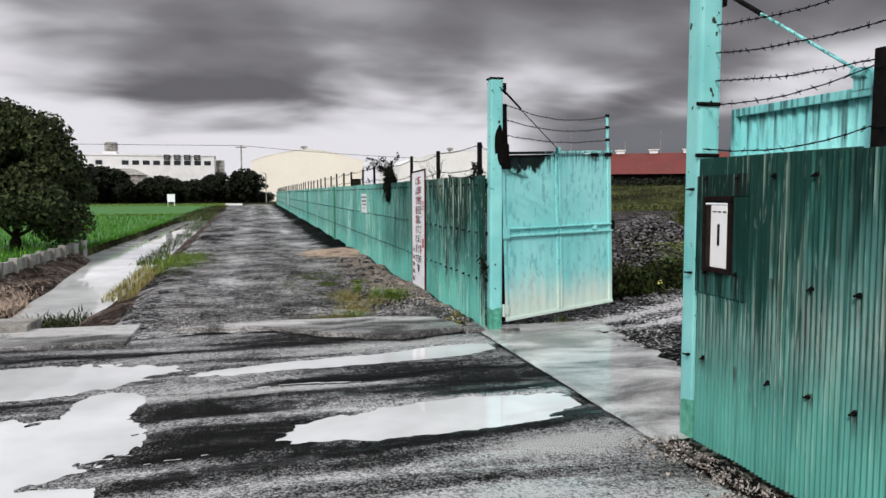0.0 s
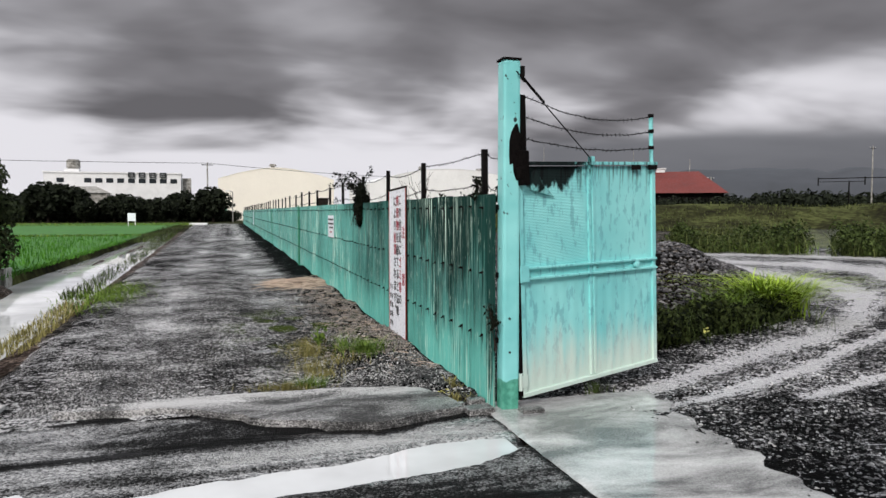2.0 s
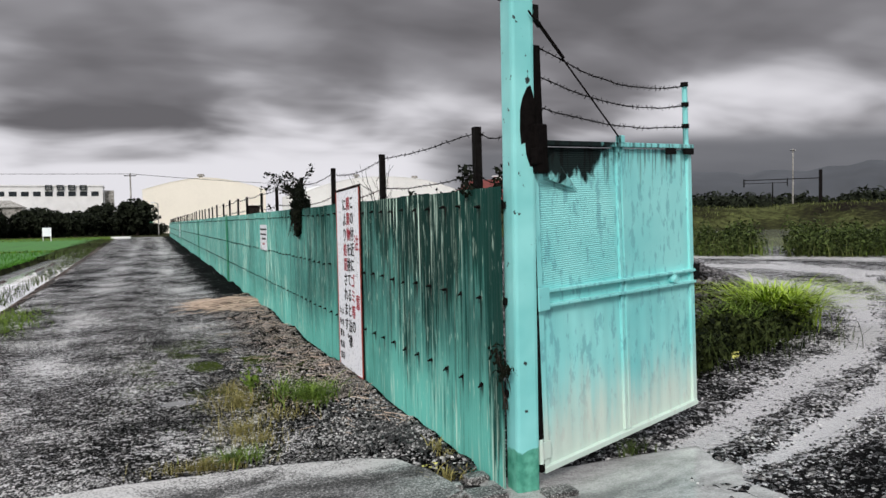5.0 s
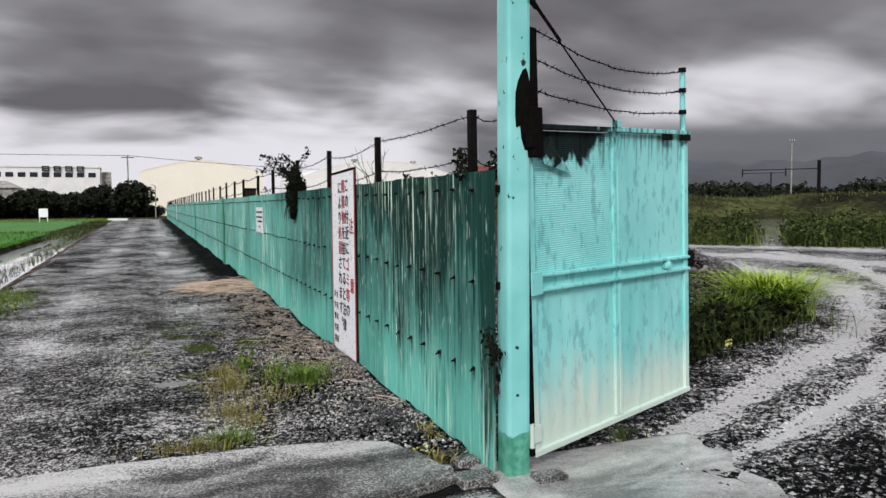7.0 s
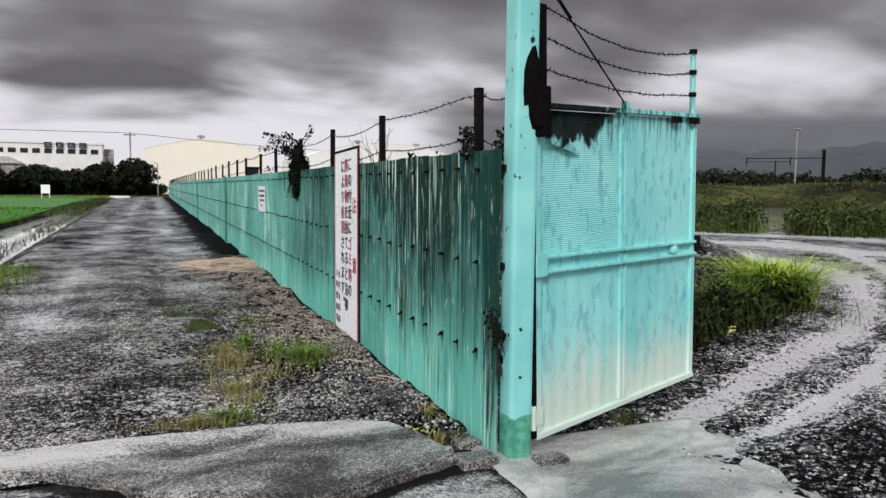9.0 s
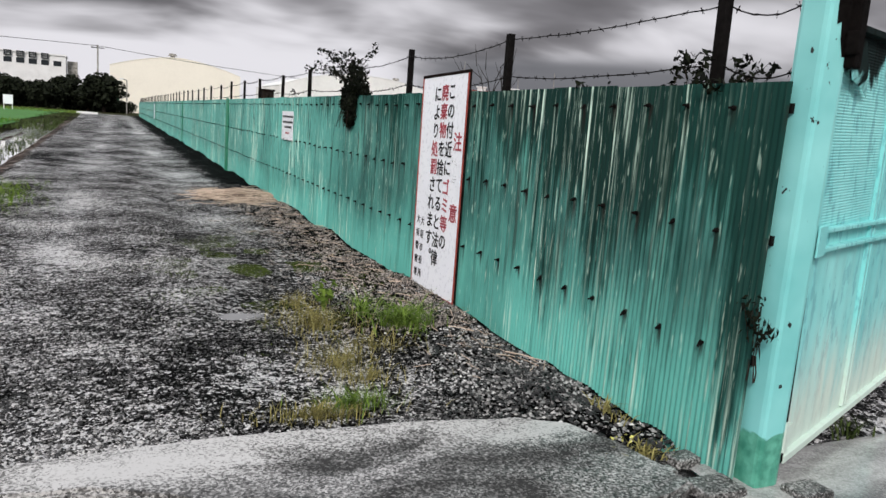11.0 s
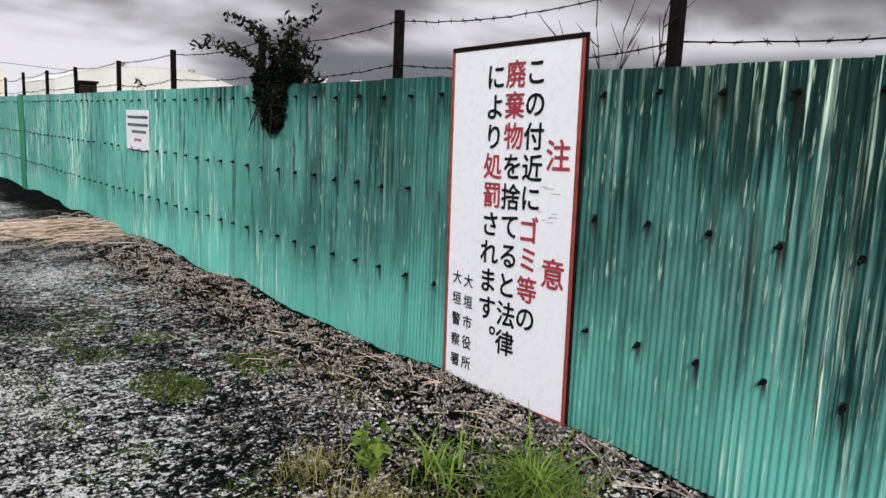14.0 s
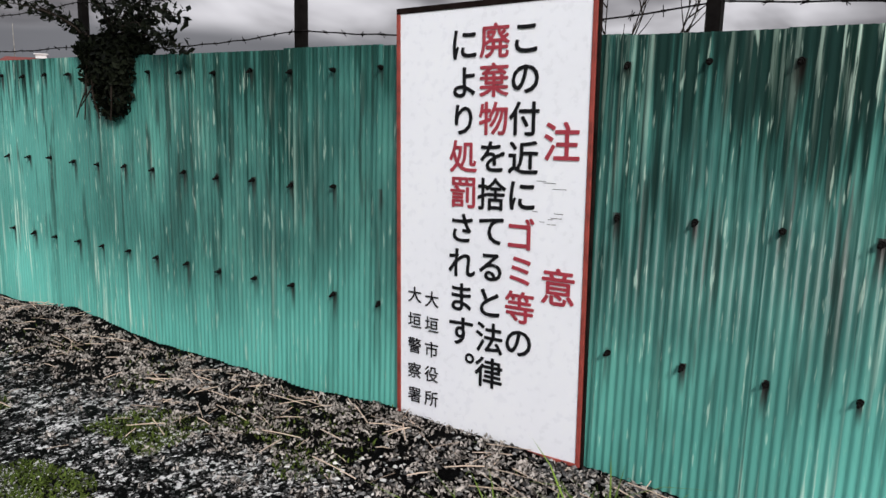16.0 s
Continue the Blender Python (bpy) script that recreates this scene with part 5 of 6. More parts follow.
tuft("grass_tuft", "fresh green grass tuft in the gravel", scatter(1.80, 9.72, 0.30, 0.32, 360, 0, lane_lie) + scatter(1.62, 10.1, 0.2, 0.2, 60, 0, lane_lie), 0.24, 0.009, 1.4, M_BLADE)
tuft("grass_tuft", "yellowing grass tuft in the gravel", scatter(1.22, 9.85, 0.36, 0.50, 520, 0, lane_lie) + scatter(1.22, 10.40, 0.22, 0.2, 120, 0, lane_lie) + scatter(1.45, 9.25, 0.4, 0.25, 150, 0, lane_lie) + scatter(1.15, 9.0, 0.3, 0.3, 220, 0, lane_lie), 0.16, 0.005, 1.1, M_DRY)
tuft("grass_tuft", "small yellowing grass along the slab edge", scatter(0.85, 8.30, 0.42, 0.12, 420, 0, lane_lie) + scatter(1.25, 8.75, 0.3, 0.3, 220, 0, lane_lie), 0.10, 0.0055, 0.8, M_DRY)
tuft("grass_tuft", "small green grass along the slab edge", scatter(1.05, 8.40, 0.22, 0.14, 240, 0, lane_lie), 0.14, 0.006, 1.2, M_BLADE)
tuft("grass_tuft", "low weeds by the gate post foot", scatter(2.16, 7.52, 0.16, 0.16, 70, 0.0) + scatter(2.28, 7.95, 0.1, 0.25, 50, 0, lane_lie), 0.10, 0.012, 0.9, M_DRY)
tuft("grass_tuft", "green verge weeds at the lane edge", [(-1.72 + rng.gauss(0, 0.30), 16.6 + rng.gauss(0, 1.1), -0.03) for _ in range(1500)], 0.15, 0.013, 0.8, M_BLADE)
tuft("grass_tuft", "dry yellow verge grass on the ditch bank", [(lane_edge(y) - 0.05 - 0.45 * rng.random(), y, -0.12) for y in [11.2 + 5.0 * rng.random() for _ in range(1300)]], 0.18, 0.011, 0.7, M_DRY)
tuft("grass_tuft", "scattered verge grass farther along the lane", [(lane_edge(y) - 0.25 - 0.5 * rng.random(), y, -0.12) for y in [17 + 40 * rng.random() ** 2 for _ in range(1300)]], 0.25, 0.016, 0.7, M_WEED)
tuft("grass_tuft", "green verge along the flooded paddy edge", [(-4.85 + rng.gauss(0, 0.1) - 0.02 * (y - 21) * 0.2, y, -0.06) for y in [21 + 23 * rng.random() for _ in range(1400)]], 0.2, 0.02, 0.7, M_RICE)
tuft("moss_patch", "thin moss and seedlings on the gravel", [(x, y, lane_lie(x, y)) for x, y in [(1.25 + rng.gauss(0, 0.42), 11.7 + rng.gauss(0, 0.9)) for _ in range(24000)] if hump(x, y, 2.2, 5) > 0.02], 0.020, 0.008, 0.9, M_MOSS, "moss")
tuft("straw_heap", "brown cut straw heap against the fence", scatter(1.85, 17.6, 0.7, 0.8, 380, 0.0, lane_lie), 0.16, 0.010, 2.0, M_STRAW, "straw")
tuft("dry_grass", "brown trampled grass on the ditch bank", [(x, y, lie(x, y) - 0.01) for x, y in [(-3.9 + rng.gauss(0, 0.4), 11.3 + rng.gauss(0, 1.3)) for _ in range(2600)]], 0.17, 0.012, 1.6, M_STRAW)
tuft("grass_clump", "tall bright green grass clump by the yard track", scatter(7.95, 10.6, 0.50, 0.42, 1000, 0.02), 1.02, 0.021, 1.5, M_REED)
tuft("grass_tuft", "thin pale grass beside the tall clump", scatter(6.9, 10.3, 0.6, 0.4, 320, 0.02), 0.66, 0.014, 1.1, M_BLADE)
r8 = random.Random(8)
weeds = []
for _ in range(210):
    u, w = r8.random(), r8.gauss(0, 0.36)
    x, y = 4.7 + 3.4 * u - 0.3 * w, 8.72 + 1.55 * u + 0.9 * abs(w)
    weeds.append(((x, y, 0.04 + 0.30 * r8.random() ** 1.3), (0.17, 0.17, 0.13)))
tagged(part_of("weed_clump", raw("weed_clump", *leaves(r8, weeds, 9500, 0.038)), M_SCRUB), "dark broad-leaved weeds at the foot of the gravel pile", "weeds", kind="stuff")
tuft("weed_clump", "thin grass stalks among the dark weeds", scatter(6.2, 9.75, 1.5, 0.6, 520, 0.0) + scatter(5.3, 9.1, 0.8, 0.35, 160, 0.0), 0.55, 0.009, 0.8, M_WEED)
bloom = [((5.45 + r8.gauss(0, 0.04), 8.72 + r8.gauss(0, 0.04), 0.27 + r8.gauss(0, 0.02)), (0.05, 0.05, 0.03)) for _ in range(4)]
tagged(part_of("flower_head", raw("flower_head", *leaves(r8, bloom[:1], 12, 0.018)), M_FLOWER), "pale yellow flower among the weeds", "flower")
post_bloom = [((2.09, 7.56, 0.075), (0.03, 0.03, 0.02)), ((2.05, 7.60, 0.055), (0.02, 0.02, 0.015))]
tagged(part_of("flower_head", raw("flower_head", *leaves(r8, post_bloom, 12, 0.012)), M_FLOWER), "small yellow flower by the gate post", "flower")
tuft("grass_tuft", "small weed under the gate leaf", scatter(3.42, 7.43, 0.12, 0.08, 45, 0.0), 0.14, 0.012, 0.9, M_WEED)
bushes, stalks = [], []
while len(bushes) < 620:
    t = r8.random()
    d = abs(r8.gauss(0, 1.9))
    x, y = 16.5 + 12 * t + d * 0.72, 26.0 - 12.5 * t + d * 0.69
    thin = hump(x, y, 0.30, 17) + r8.uniform(-0.2, 0.2)
    look_way = math.degrees(math.atan2(x - 0.6, y - 3.6))
    if thin < -0.02 or abs(look_way - 46.2) < r8.uniform(0.6, 2.6):
        continue
    h = 0.45 + 1.1 * max(0.0, thin) + 0.25 * r8.random()
    bushes.append(((x, y, -0.1 + h * 0.5), (0.30, 0.30, h * 0.55)))
    for _ in range(5):
        stalks.append((x + r8.gauss(0, 0.3), y + r8.gauss(0, 0.3), -0.12))
tagged(part_of("weed_bank", raw("weed_bank", *leaves(r8, bushes, 26000, 0.075)), M_WEED), "dark leafy weeds tangled along the pond", "weeds", kind="stuff")
tuft("weed_bank", "thin tall stalks over the weeds by the pond", stalks, 1.15, 0.022, 0.6, M_TUSSOCK)
tuft("weed_bank", "brighter reeds along the pond", [(17.2 + 11 * t + abs(rng.gauss(0, 1.0)) * 0.7, 25.6 - 12.5 * t + abs(rng.gauss(0, 1.0)) * 0.7, -0.12) for t in [rng.choice((0.16, 0.42, 0.62)) + rng.gauss(0, 0.05) for _ in range(700)]], 0.75, 0.03, 0.6, M_BLADE)
band_ = []
for _ in range(34000):
    a, d = radians(rng.uniform(20, 75)), 44 + 71 * rng.random() ** 1.1
    x, y = math.sin(a) * d, math.cos(a) * d
    if math.degrees(a) < 35 + rng.uniform(-2, 2) and d < 64 + rng.uniform(-5, 5):
        continue
    if in_pond(x, y) > 1.15 and hump(x, y, 0.12, 8) + rng.uniform(-0.3, 0.3) > -0.05:
        band_.append((x, y, lie(x, y) - 0.05))
tuft("meadow_grass", "rough tussocks over the far meadow", band_, 0.55, 0.075, 0.9, M_TUSSOCK)

# creeper over the fence
vine = thing("creeper", "dark creeper hanging over the fence top", "creeper", pose(2.40, 13.15, 1.70))
r9 = random.Random(9)
stems = []
for k in range(16):
    pts = [Vector((0.03, r9.uniform(-0.12, 0.3), 0.0))]
    side = r9.choice((-1.0, -1.0, -0.6, -0.2, 0.3, 0.7))
    d = Vector((r9.uniform(-0.3, 0.1), side, r9.uniform(0.45, 1.0))).normalized()
    for s in range(7):
        pts.append(pts[-1] + d * (0.125 if side < -0.5 else 0.095))
        d = (d + Vector((r9.uniform(-0.15, 0.12), r9.uniform(-0.22, 0.18), r9.uniform(-0.28, 0.02)))).normalized()
    stems.append(pts)
for k in range(5):
    pts = [Vector((-0.05, r9.uniform(-0.25, 0.25), 0.03))]
    d = Vector((-0.25, r9.uniform(-0.4, 0.4), -0.9)).normalized()
    for s in range(5):
        pts.append(pts[-1] + d * 0.085)
        d = (d + Vector((0.06, r9.uniform(-0.3, 0.3), r9.uniform(-0.2, 0.2)))).normalized()
    stems.append(pts)
for p in stems:
    part_of("stem", raw("stem", *tube(p, [0.008 - 0.0009 * k for k in range(len(p))], 5)), M_BARK, vine)
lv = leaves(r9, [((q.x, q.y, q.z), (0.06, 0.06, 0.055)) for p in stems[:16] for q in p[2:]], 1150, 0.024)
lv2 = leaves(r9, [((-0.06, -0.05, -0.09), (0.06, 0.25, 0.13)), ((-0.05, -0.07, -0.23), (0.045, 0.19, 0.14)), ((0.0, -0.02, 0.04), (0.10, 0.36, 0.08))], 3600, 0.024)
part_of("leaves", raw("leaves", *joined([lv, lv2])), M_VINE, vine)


def twigs(name, label, x, y, z, n, length, seed, leafy_=0):
    t = thing(name, label, "shrub", pose(x, y, z))
    r = random.Random(seed)
    out = []
    tips = []
    for k in range(n):
        p = Vector((r.uniform(-0.03, 0.03), r.uniform(-0.1, 0.1), -0.4))
        d = Vector((r.uniform(-0.3, 0.3), r.uniform(-0.7, 0.7), 1)).normalized()
        pts = [p]
        for s in range(6):
            pts.append(pts[-1] + d * length / 6)
            d = (d + Vector((r.uniform(-0.25, 0.25), r.uniform(-0.3, 0.3), r.uniform(-0.15, 0.1)))).normalized()
            if s > 1:
                e = (d + Vector((r.uniform(-0.6, 0.6), r.uniform(-0.8, 0.8), r.uniform(-0.2, 0.5)))).normalized()
                out.append(tube([pts[-1], pts[-1] + e * length * 0.14, pts[-1] + e * length * 0.24 + Vector((0, 0, 0.01))], [0.003, 0.002, 0.001], 4))
                tips.append(pts[-1] + e * length * 0.2)
        out.append(tube(pts, [0.006, 0.005, 0.0045, 0.004, 0.003, 0.002, 0.001], 5))
    for piece in out:
        part_of("twig", raw("twig", *piece), M_BARK, t)
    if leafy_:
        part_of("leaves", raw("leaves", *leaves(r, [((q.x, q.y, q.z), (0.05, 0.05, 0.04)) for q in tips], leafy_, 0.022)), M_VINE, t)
    return t


# broad-leaved weed in the gravel beside the grass
weed = thing("weed", "small broad-leaved green weed in the lane gravel", "weed", pose(1.37, 10.2, lane_lie(1.37, 10.2)))
r6 = random.Random(6)
for k in range(7):
    a, tip = k * 0.9 + r6.uniform(-0.3, 0.3), r6.uniform(0.12, 0.24)
    out = r6.uniform(0.03, 0.10)
    pts = [Vector((0, 0, -0.02)), Vector((math.cos(a) * out * 0.4, math.sin(a) * out * 0.4, tip * 0.55)), Vector((math.cos(a) * out, math.sin(a) * out, tip))]
    part_of("stem", raw("stem", *tube(pts, [0.004, 0.003, 0.002], 5)), M_BLADE, weed)
    part_of("leaves", raw("leaves", *leaves(r6, [((p.x, p.y, p.z), (0.035, 0.035, 0.03)) for p in pts[1:]], 14, 0.030)), M_BLADE, weed)

twigs("dead_shrub", "bare dead twigs behind the fence", 2.56, 10.05, 1.70, 7, 0.62, 21)
twigs("shrub", "dark leafy shrub behind the fence by the gate", 2.56, 7.85, 1.66, 8, 0.5, 22, 700)
twigs("shrub", "dark leafy shrub behind the fence", 2.56, 8.5, 1.55, 5, 0.5, 25, 260)
twigs("shrub", "small shrub behind the fence", 2.56, 17.2, 1.6, 5, 0.55, 23, 200)
twigs("shrub", "small shrub behind the fence", 2.56, 19.5, 1.6, 5, 0.5, 24, 200)
foot = twigs("gate_foot_plant", "small creeper growing up the gate post", 2.40, 7.19, 0.86, 4, 0.32, 31, 110)
foot.scale = (0.8, 0.3, 1)


def tree(name, label, x, y, trunk, spread_, height, count, size, mat, seed, category="tree", group="", z=0.0, cone=False):
    t = thing(name, label, category, pose(x, y, z), group)
    r = random.Random(seed)
    out = [tube([(0, 0, -0.3), (0.02, 0, trunk * 0.6), (0.05, 0.03, trunk * 1.3), (0, 0, height * 0.75)], [0.045 * height, 0.035 * height, 0.028 * height, 0.008 * height], 9)]
    blobs = []
    for k in range(26):
        f = (k + 0.5) / 26
        zc = trunk + (height - trunk) * (0.10 + 0.78 * f)
        wide = spread_ * math.sin(math.pi * min(1, 0.22 + 0.78 * (1 - f) ** 0.9)) ** 0.8
        if cone:
            wide = spread_ * (1.02 - f) ** 0.55
        a = k * 2.4 + r.uniform(-0.4, 0.4)
        d = wide * r.uniform(0.45, 0.85)
        c = (math.cos(a) * d, math.sin(a) * d, zc + r.uniform(-0.1, 0.1) * height * 0.4)
        rad = height * r.uniform(0.12, 0.20)
        blobs.append((c, (rad, rad, rad * 0.75)))
        out.append(tube([(0, 0, max(trunk * 0.8, zc - height * 0.15)), (c[0] * 0.5, c[1] * 0.5, zc - height * 0.05), c], [0.014 * height, 0.008 * height, 0.002 * height], 5))
    part_of("trunk", raw("trunk", *joined(out)), M_BARK, t)
    part_of("crown", raw("crown", *leaves(r, blobs, count, size)), mat, t)
    return t


tree("tree", "dark rounded evergreen tree at the paddy edge", -6.25, 20.9, 0.45, 2.15, 4.0, 36000, 0.075, M_LEAF, 41, cone=True)
far_row = tree("tree", "dark far tree in a row below the building", -44, 124, 0.7, 2.2, 4.7, 1500, 0.36, M_WOODS, 50, group="trees below the building")
for k in range(22):
    s = rng.uniform(0.66, 1.22)
    copy = copy_thing(far_row, pose(-41 + 1.9 * k + rng.uniform(-0.9, 0.9), 122 + rng.uniform(-3, 5), 0, 0, 0, rng.uniform(0, 360)))
    copy.scale = (s * 1.15, s * 1.15, s)
woods = []
r5 = random.Random(5)
for k in range(300):
    a = radians(13 + 75 * k / 300)
    d = 225 + r5.uniform(-18, 25)
    hgt = r5.uniform(3.0, 5.5) + 2.0 * max(0, hump(k * 0.1, 0, 0.9, 4))
    woods.append(((math.sin(a) * d, math.cos(a) * d, 0.8 + hgt * 0.5), (3.2, 3.2, hgt * 0.6)))
tagged(part_of("woods", raw("woods", *leaves(r5, woods, 46000, 0.8)), M_WOODS), "dark distant line of woods beyond the meadow", "woods", kind="stuff")
dark_row = []
for k in range(80):
    f = k / 79
    dark_row.append(((40 + 27 * f + r5.uniform(-1, 1), 97 - 12 * f + r5.uniform(-1, 1), 1.9), (1.6, 1.6, 1.6 + 0.7 * hump(k * 0.3, 0, 1, 3))))
tagged(part_of("hedge", raw("hedge", *leaves(r5, dark_row, 9000, 0.30)), M_WOODS), "dark overgrown hedge before the red-roofed hall", "hedge", kind="stuff")
wall_of = []
for k in range(120):
    wall_of.append(((-52 + 0.45 * k, 128 + r5.uniform(-2, 2), 0.8), (1.5, 1.5, 1.0)))
tagged(part_of("hedge", raw("hedge", *leaves(r5, wall_of, 9000, 0.38)), M_WOODS), "dark clipped far hedge", "hedge", kind="stuff")

# ---- far buildings ----


def block(bm, x0, x1, y0, y1, z0, z1):
    return box(bm, (x0, y0, z0), (x1, y1, z1))


hall = thing("clinic_building", "long white flat-roofed clinic building with roof tank", "building", pose(-28.6, 222, 0, 0, 0, 2))
bm = bmesh.new()
block(bm, -18.6, 16.5, 0, 14, 0, 12.2)
part("wall", bm, M_PALE, hall)
bm = bmesh.new()
block(bm, -18.8, 16.7, -0.25, 14.2, 12.2, 12.6)
part("parapet", bm, M_PALE, hall)
for u in [-15.4] + [-8.6 + 2.78 * k for k in range(9)]:
    part_of("window", raw("window", [(u, -0.06, 9.6), (u + 1.8, -0.06, 9.6), (u + 1.8, -0.06, 10.85), (u, -0.06, 10.85), (u, 0.05, 9.6), (u + 1.8, 0.05, 9.6), (u + 1.8, 0.05, 10.85), (u, 0.05, 10.85)], [(0, 1, 2, 3), (0, 4, 5, 1), (1, 5, 6, 2), (2, 6, 7, 3), (3, 7, 4, 0)]), M_GLASS, hall)
for k in range(4):
    u = 2.6 + 2.75 * k
    bm = bmesh.new()
    for lo, hi in (((0, 0), (1.7, 0.25)), ((0, 1.15), (1.7, 1.4)), ((0, 0.25), (0.3, 1.15)), ((1.4, 0.25), (1.7, 1.15)), ((0.3, 0.58), (1.4, 0.8))):
        box(bm, (u + lo[0], -0.4, 11.15 + lo[1]), (u + hi[0], -0.3, 11.15 + hi[1]))
    part("roof_letter", bm, M_GLASS, hall)
bm = bmesh.new()
block(bm, -13.6, -10.0, 1, 6, 12.4, 13.4)
part("stair_head", bm, M_PALE, hall)
bm = bmesh.new()
rod(bm, (-11.6, 3, 13.4), (-11.6, 3, 16.0), 1.8, 18)
bmesh.ops.bevel(bm, geom=bm.edges[:], offset=0.3, segments=2, affect="EDGES")
part("roof_tank", bm, M_WALLC, hall, "grey rounded roof tank")
bm = bmesh.new()
block(bm, 16.8, 19.2, 2, 10, 0, 11.2)
part("wing", bm, M_WALLC, hall)
bm = bmesh.new()
block(bm, -22, -2, -9, -0.4, 0, 6.6)
part("lower_wall", bm, M_WALLC, hall, "grey low wing in front")
bm = bmesh.new()
vs = [bm.verts.new(p) for p in ((-22.5, -9.5, 6.5), (-1.5, -9.5, 6.5), (-1.5, -0.3, 6.5), (-22.5, -0.3, 6.5), (-19, -4.5, 8.4), (-5, -4.5, 8.4))]
for f in ((0, 1, 5, 4), (1, 2, 5), (2, 3, 4, 5), (3, 0, 4), (0, 3, 2, 1)):
    bm.faces.new([vs[k] for k in f])
part("lower_roof", bm, M_WALLC, hall, "grey hipped roof of the low wing")


def barrel_barn(name, label, x, y, width, eave, ridge, depth, wall_mat, roof_mat, vents, bow=1.25):
    t = thing(name, label, "warehouse", pose(x, y, 0))
    arc = []
    n = 24
    for k in range(n + 1):
        s = k / n
        u = -width / 2 + width * s
        arc.append((u, eave + (ridge - eave) * (1 - abs(2 * s - 1) ** bow)))
    verts, faces = [], []
    for u, z in arc:
        verts += [(u, 0, z), (u, depth, z)]
    base = len(verts)
    verts += [(-width / 2, 0, -0.2), (width / 2, 0, -0.2), (-width / 2, depth, -0.2), (width / 2, depth, -0.2)]
    front = [2 * k for k in range(n + 1)]
    faces.append((base, base + 1, *front[::-1]))
    faces.append((base + 2, *[q + 1 for q in front], base + 3))
    faces += [(base, 0, 1, base + 2), (base + 1, base + 3, 2 * n + 1, 2 * n)]
    part_of("wall", raw("wall", verts, faces), wall_mat, t)
    bm = bmesh.new()
    last = None
    for u, z in arc:
        row = [bm.verts.new((u * 1.003, -0.05, z + 0.05)), bm.verts.new((u * 1.003, depth + 0.05, z + 0.05)), bm.verts.new((u * 1.003, -0.05, z - 0.05)), bm.verts.new((u * 1.003, depth + 0.05, z - 0.05))]
        if last:
            bm.faces.new((last[0], row[0], row[1], last[1]))
            bm.faces.new((last[2], last[3], row[3], row[2]))
            bm.faces.new((last[0], last[2], row[2], row[0]))
        last = row
    part("roof", bm, roof_mat, t)
    for u in vents:
        z = np.interp(u, [a for a, _ in arc], [b for _, b in arc])
        bm = bmesh.new()
        rod(bm, (u, 3, z), (u, 3, z + 0.45), 0.35, 10)
        rod(bm, (u, 3, z + 0.45), (u, 3, z + 0.85), 0.75, 12, 0.55)
        part("roof_vent", bm, M_WALLC, t)
    return t


barn = barrel_barn("warehouse", "large cream barrel-roofed warehouse at the lane's end", 9.5, 141, 21.2, 7.6, 9.8, 30, M_CREAM, M_CREAM, (-0.6,), 1.6)
bm = bmesh.new()
box(bm, (-10.4, -0.08, 0), (-9.1, 0.05, 2.6))
part("door", bm, M_STRIP, barn, "small green side door")
barrel_barn("warehouse", "white low barrel-roofed warehouse behind the fence", 42.5, 138, 32, 6.8, 9.9, 24, M_ROOFW, M_ROOFW, (-5.0, 7.0), 2.2)
shed = thing("shed", "small dark shed beside the warehouse", "shed", pose(-3.0, 140, 0))
bm = bmesh.new()
block(bm, -1.2, 1.6, 0, 6, -0.1, 4.2)
part("wall", bm, M_PALE, shed)
bm = bmesh.new()
block(bm, -1.6, 1.9, -0.5, 6.5, 4.2, 4.7)
part("roof", bm, M_IRON, shed)
bm = bmesh.new()
box(bm, (-0.6, -0.05, 0), (0.8, 0.02, 2.4))
part("door", bm, M_GLASS, shed)

red = thing("red_roofed_hall", "long dark hall with faded red sheet roof", "building", pose(60.5, 107, 0, 0, 0, -33))
L = 17.0
bm = bmesh.new()
block(bm, -L, L, 0, 12, -0.2, 4.6)
part("wall", bm, M_IRON, red)
bm = bmesh.new()
vs = [bm.verts.new(p) for p in ((-L - 0.6, -1, 4.5), (L + 0.6, -1, 4.5), (L - 3.5, 6, 8.2), (-L + 3.5, 6, 8.2), (-L - 0.6, 13, 4.5), (L + 0.6, 13, 4.5))]
for f in ((0, 1, 2, 3), (1, 5, 2), (5, 4, 3, 2), (4, 0, 3), (0, 4, 5, 1)):
    bm.faces.new([vs[k] for k in f])
part("roof", bm, M_ROOFR, red, "faded red hipped sheet roof")
for u in (-9, -3.5, 2.0, 7.5):
    bm = bmesh.new()
    box(bm, (u - 0.7, 5.6, 8.1), (u + 0.7, 6.4, 8.65))
    box(bm, (u - 0.9, 5.4, 8.65), (u + 0.9, 6.6, 8.8))
    part("roof_vent", bm, M_PALE, red)
for k in range(9):
    u = -15 + 3.6 * k
    bm = bmesh.new()
    box(bm, (u, -0.05, 0.6), (u + 1.6, 0.03, 2.8))
    part("window", bm, M_GLASS, red)
for x, y, h in ((71, 118, 12.5), (66.0, 122, 11), (57, 126, 13.5), (80, 114, 11)):
    mast = thing("lightning_mast", "thin grey mast behind the hall", "mast", pose(x, y, 0), "thin masts")
    bm = bmesh.new()
    rod(bm, (0, 0, 0), (0, 0, h), 0.09, 6, 0.05)
    part("pole", bm, M_WALLC, mast)


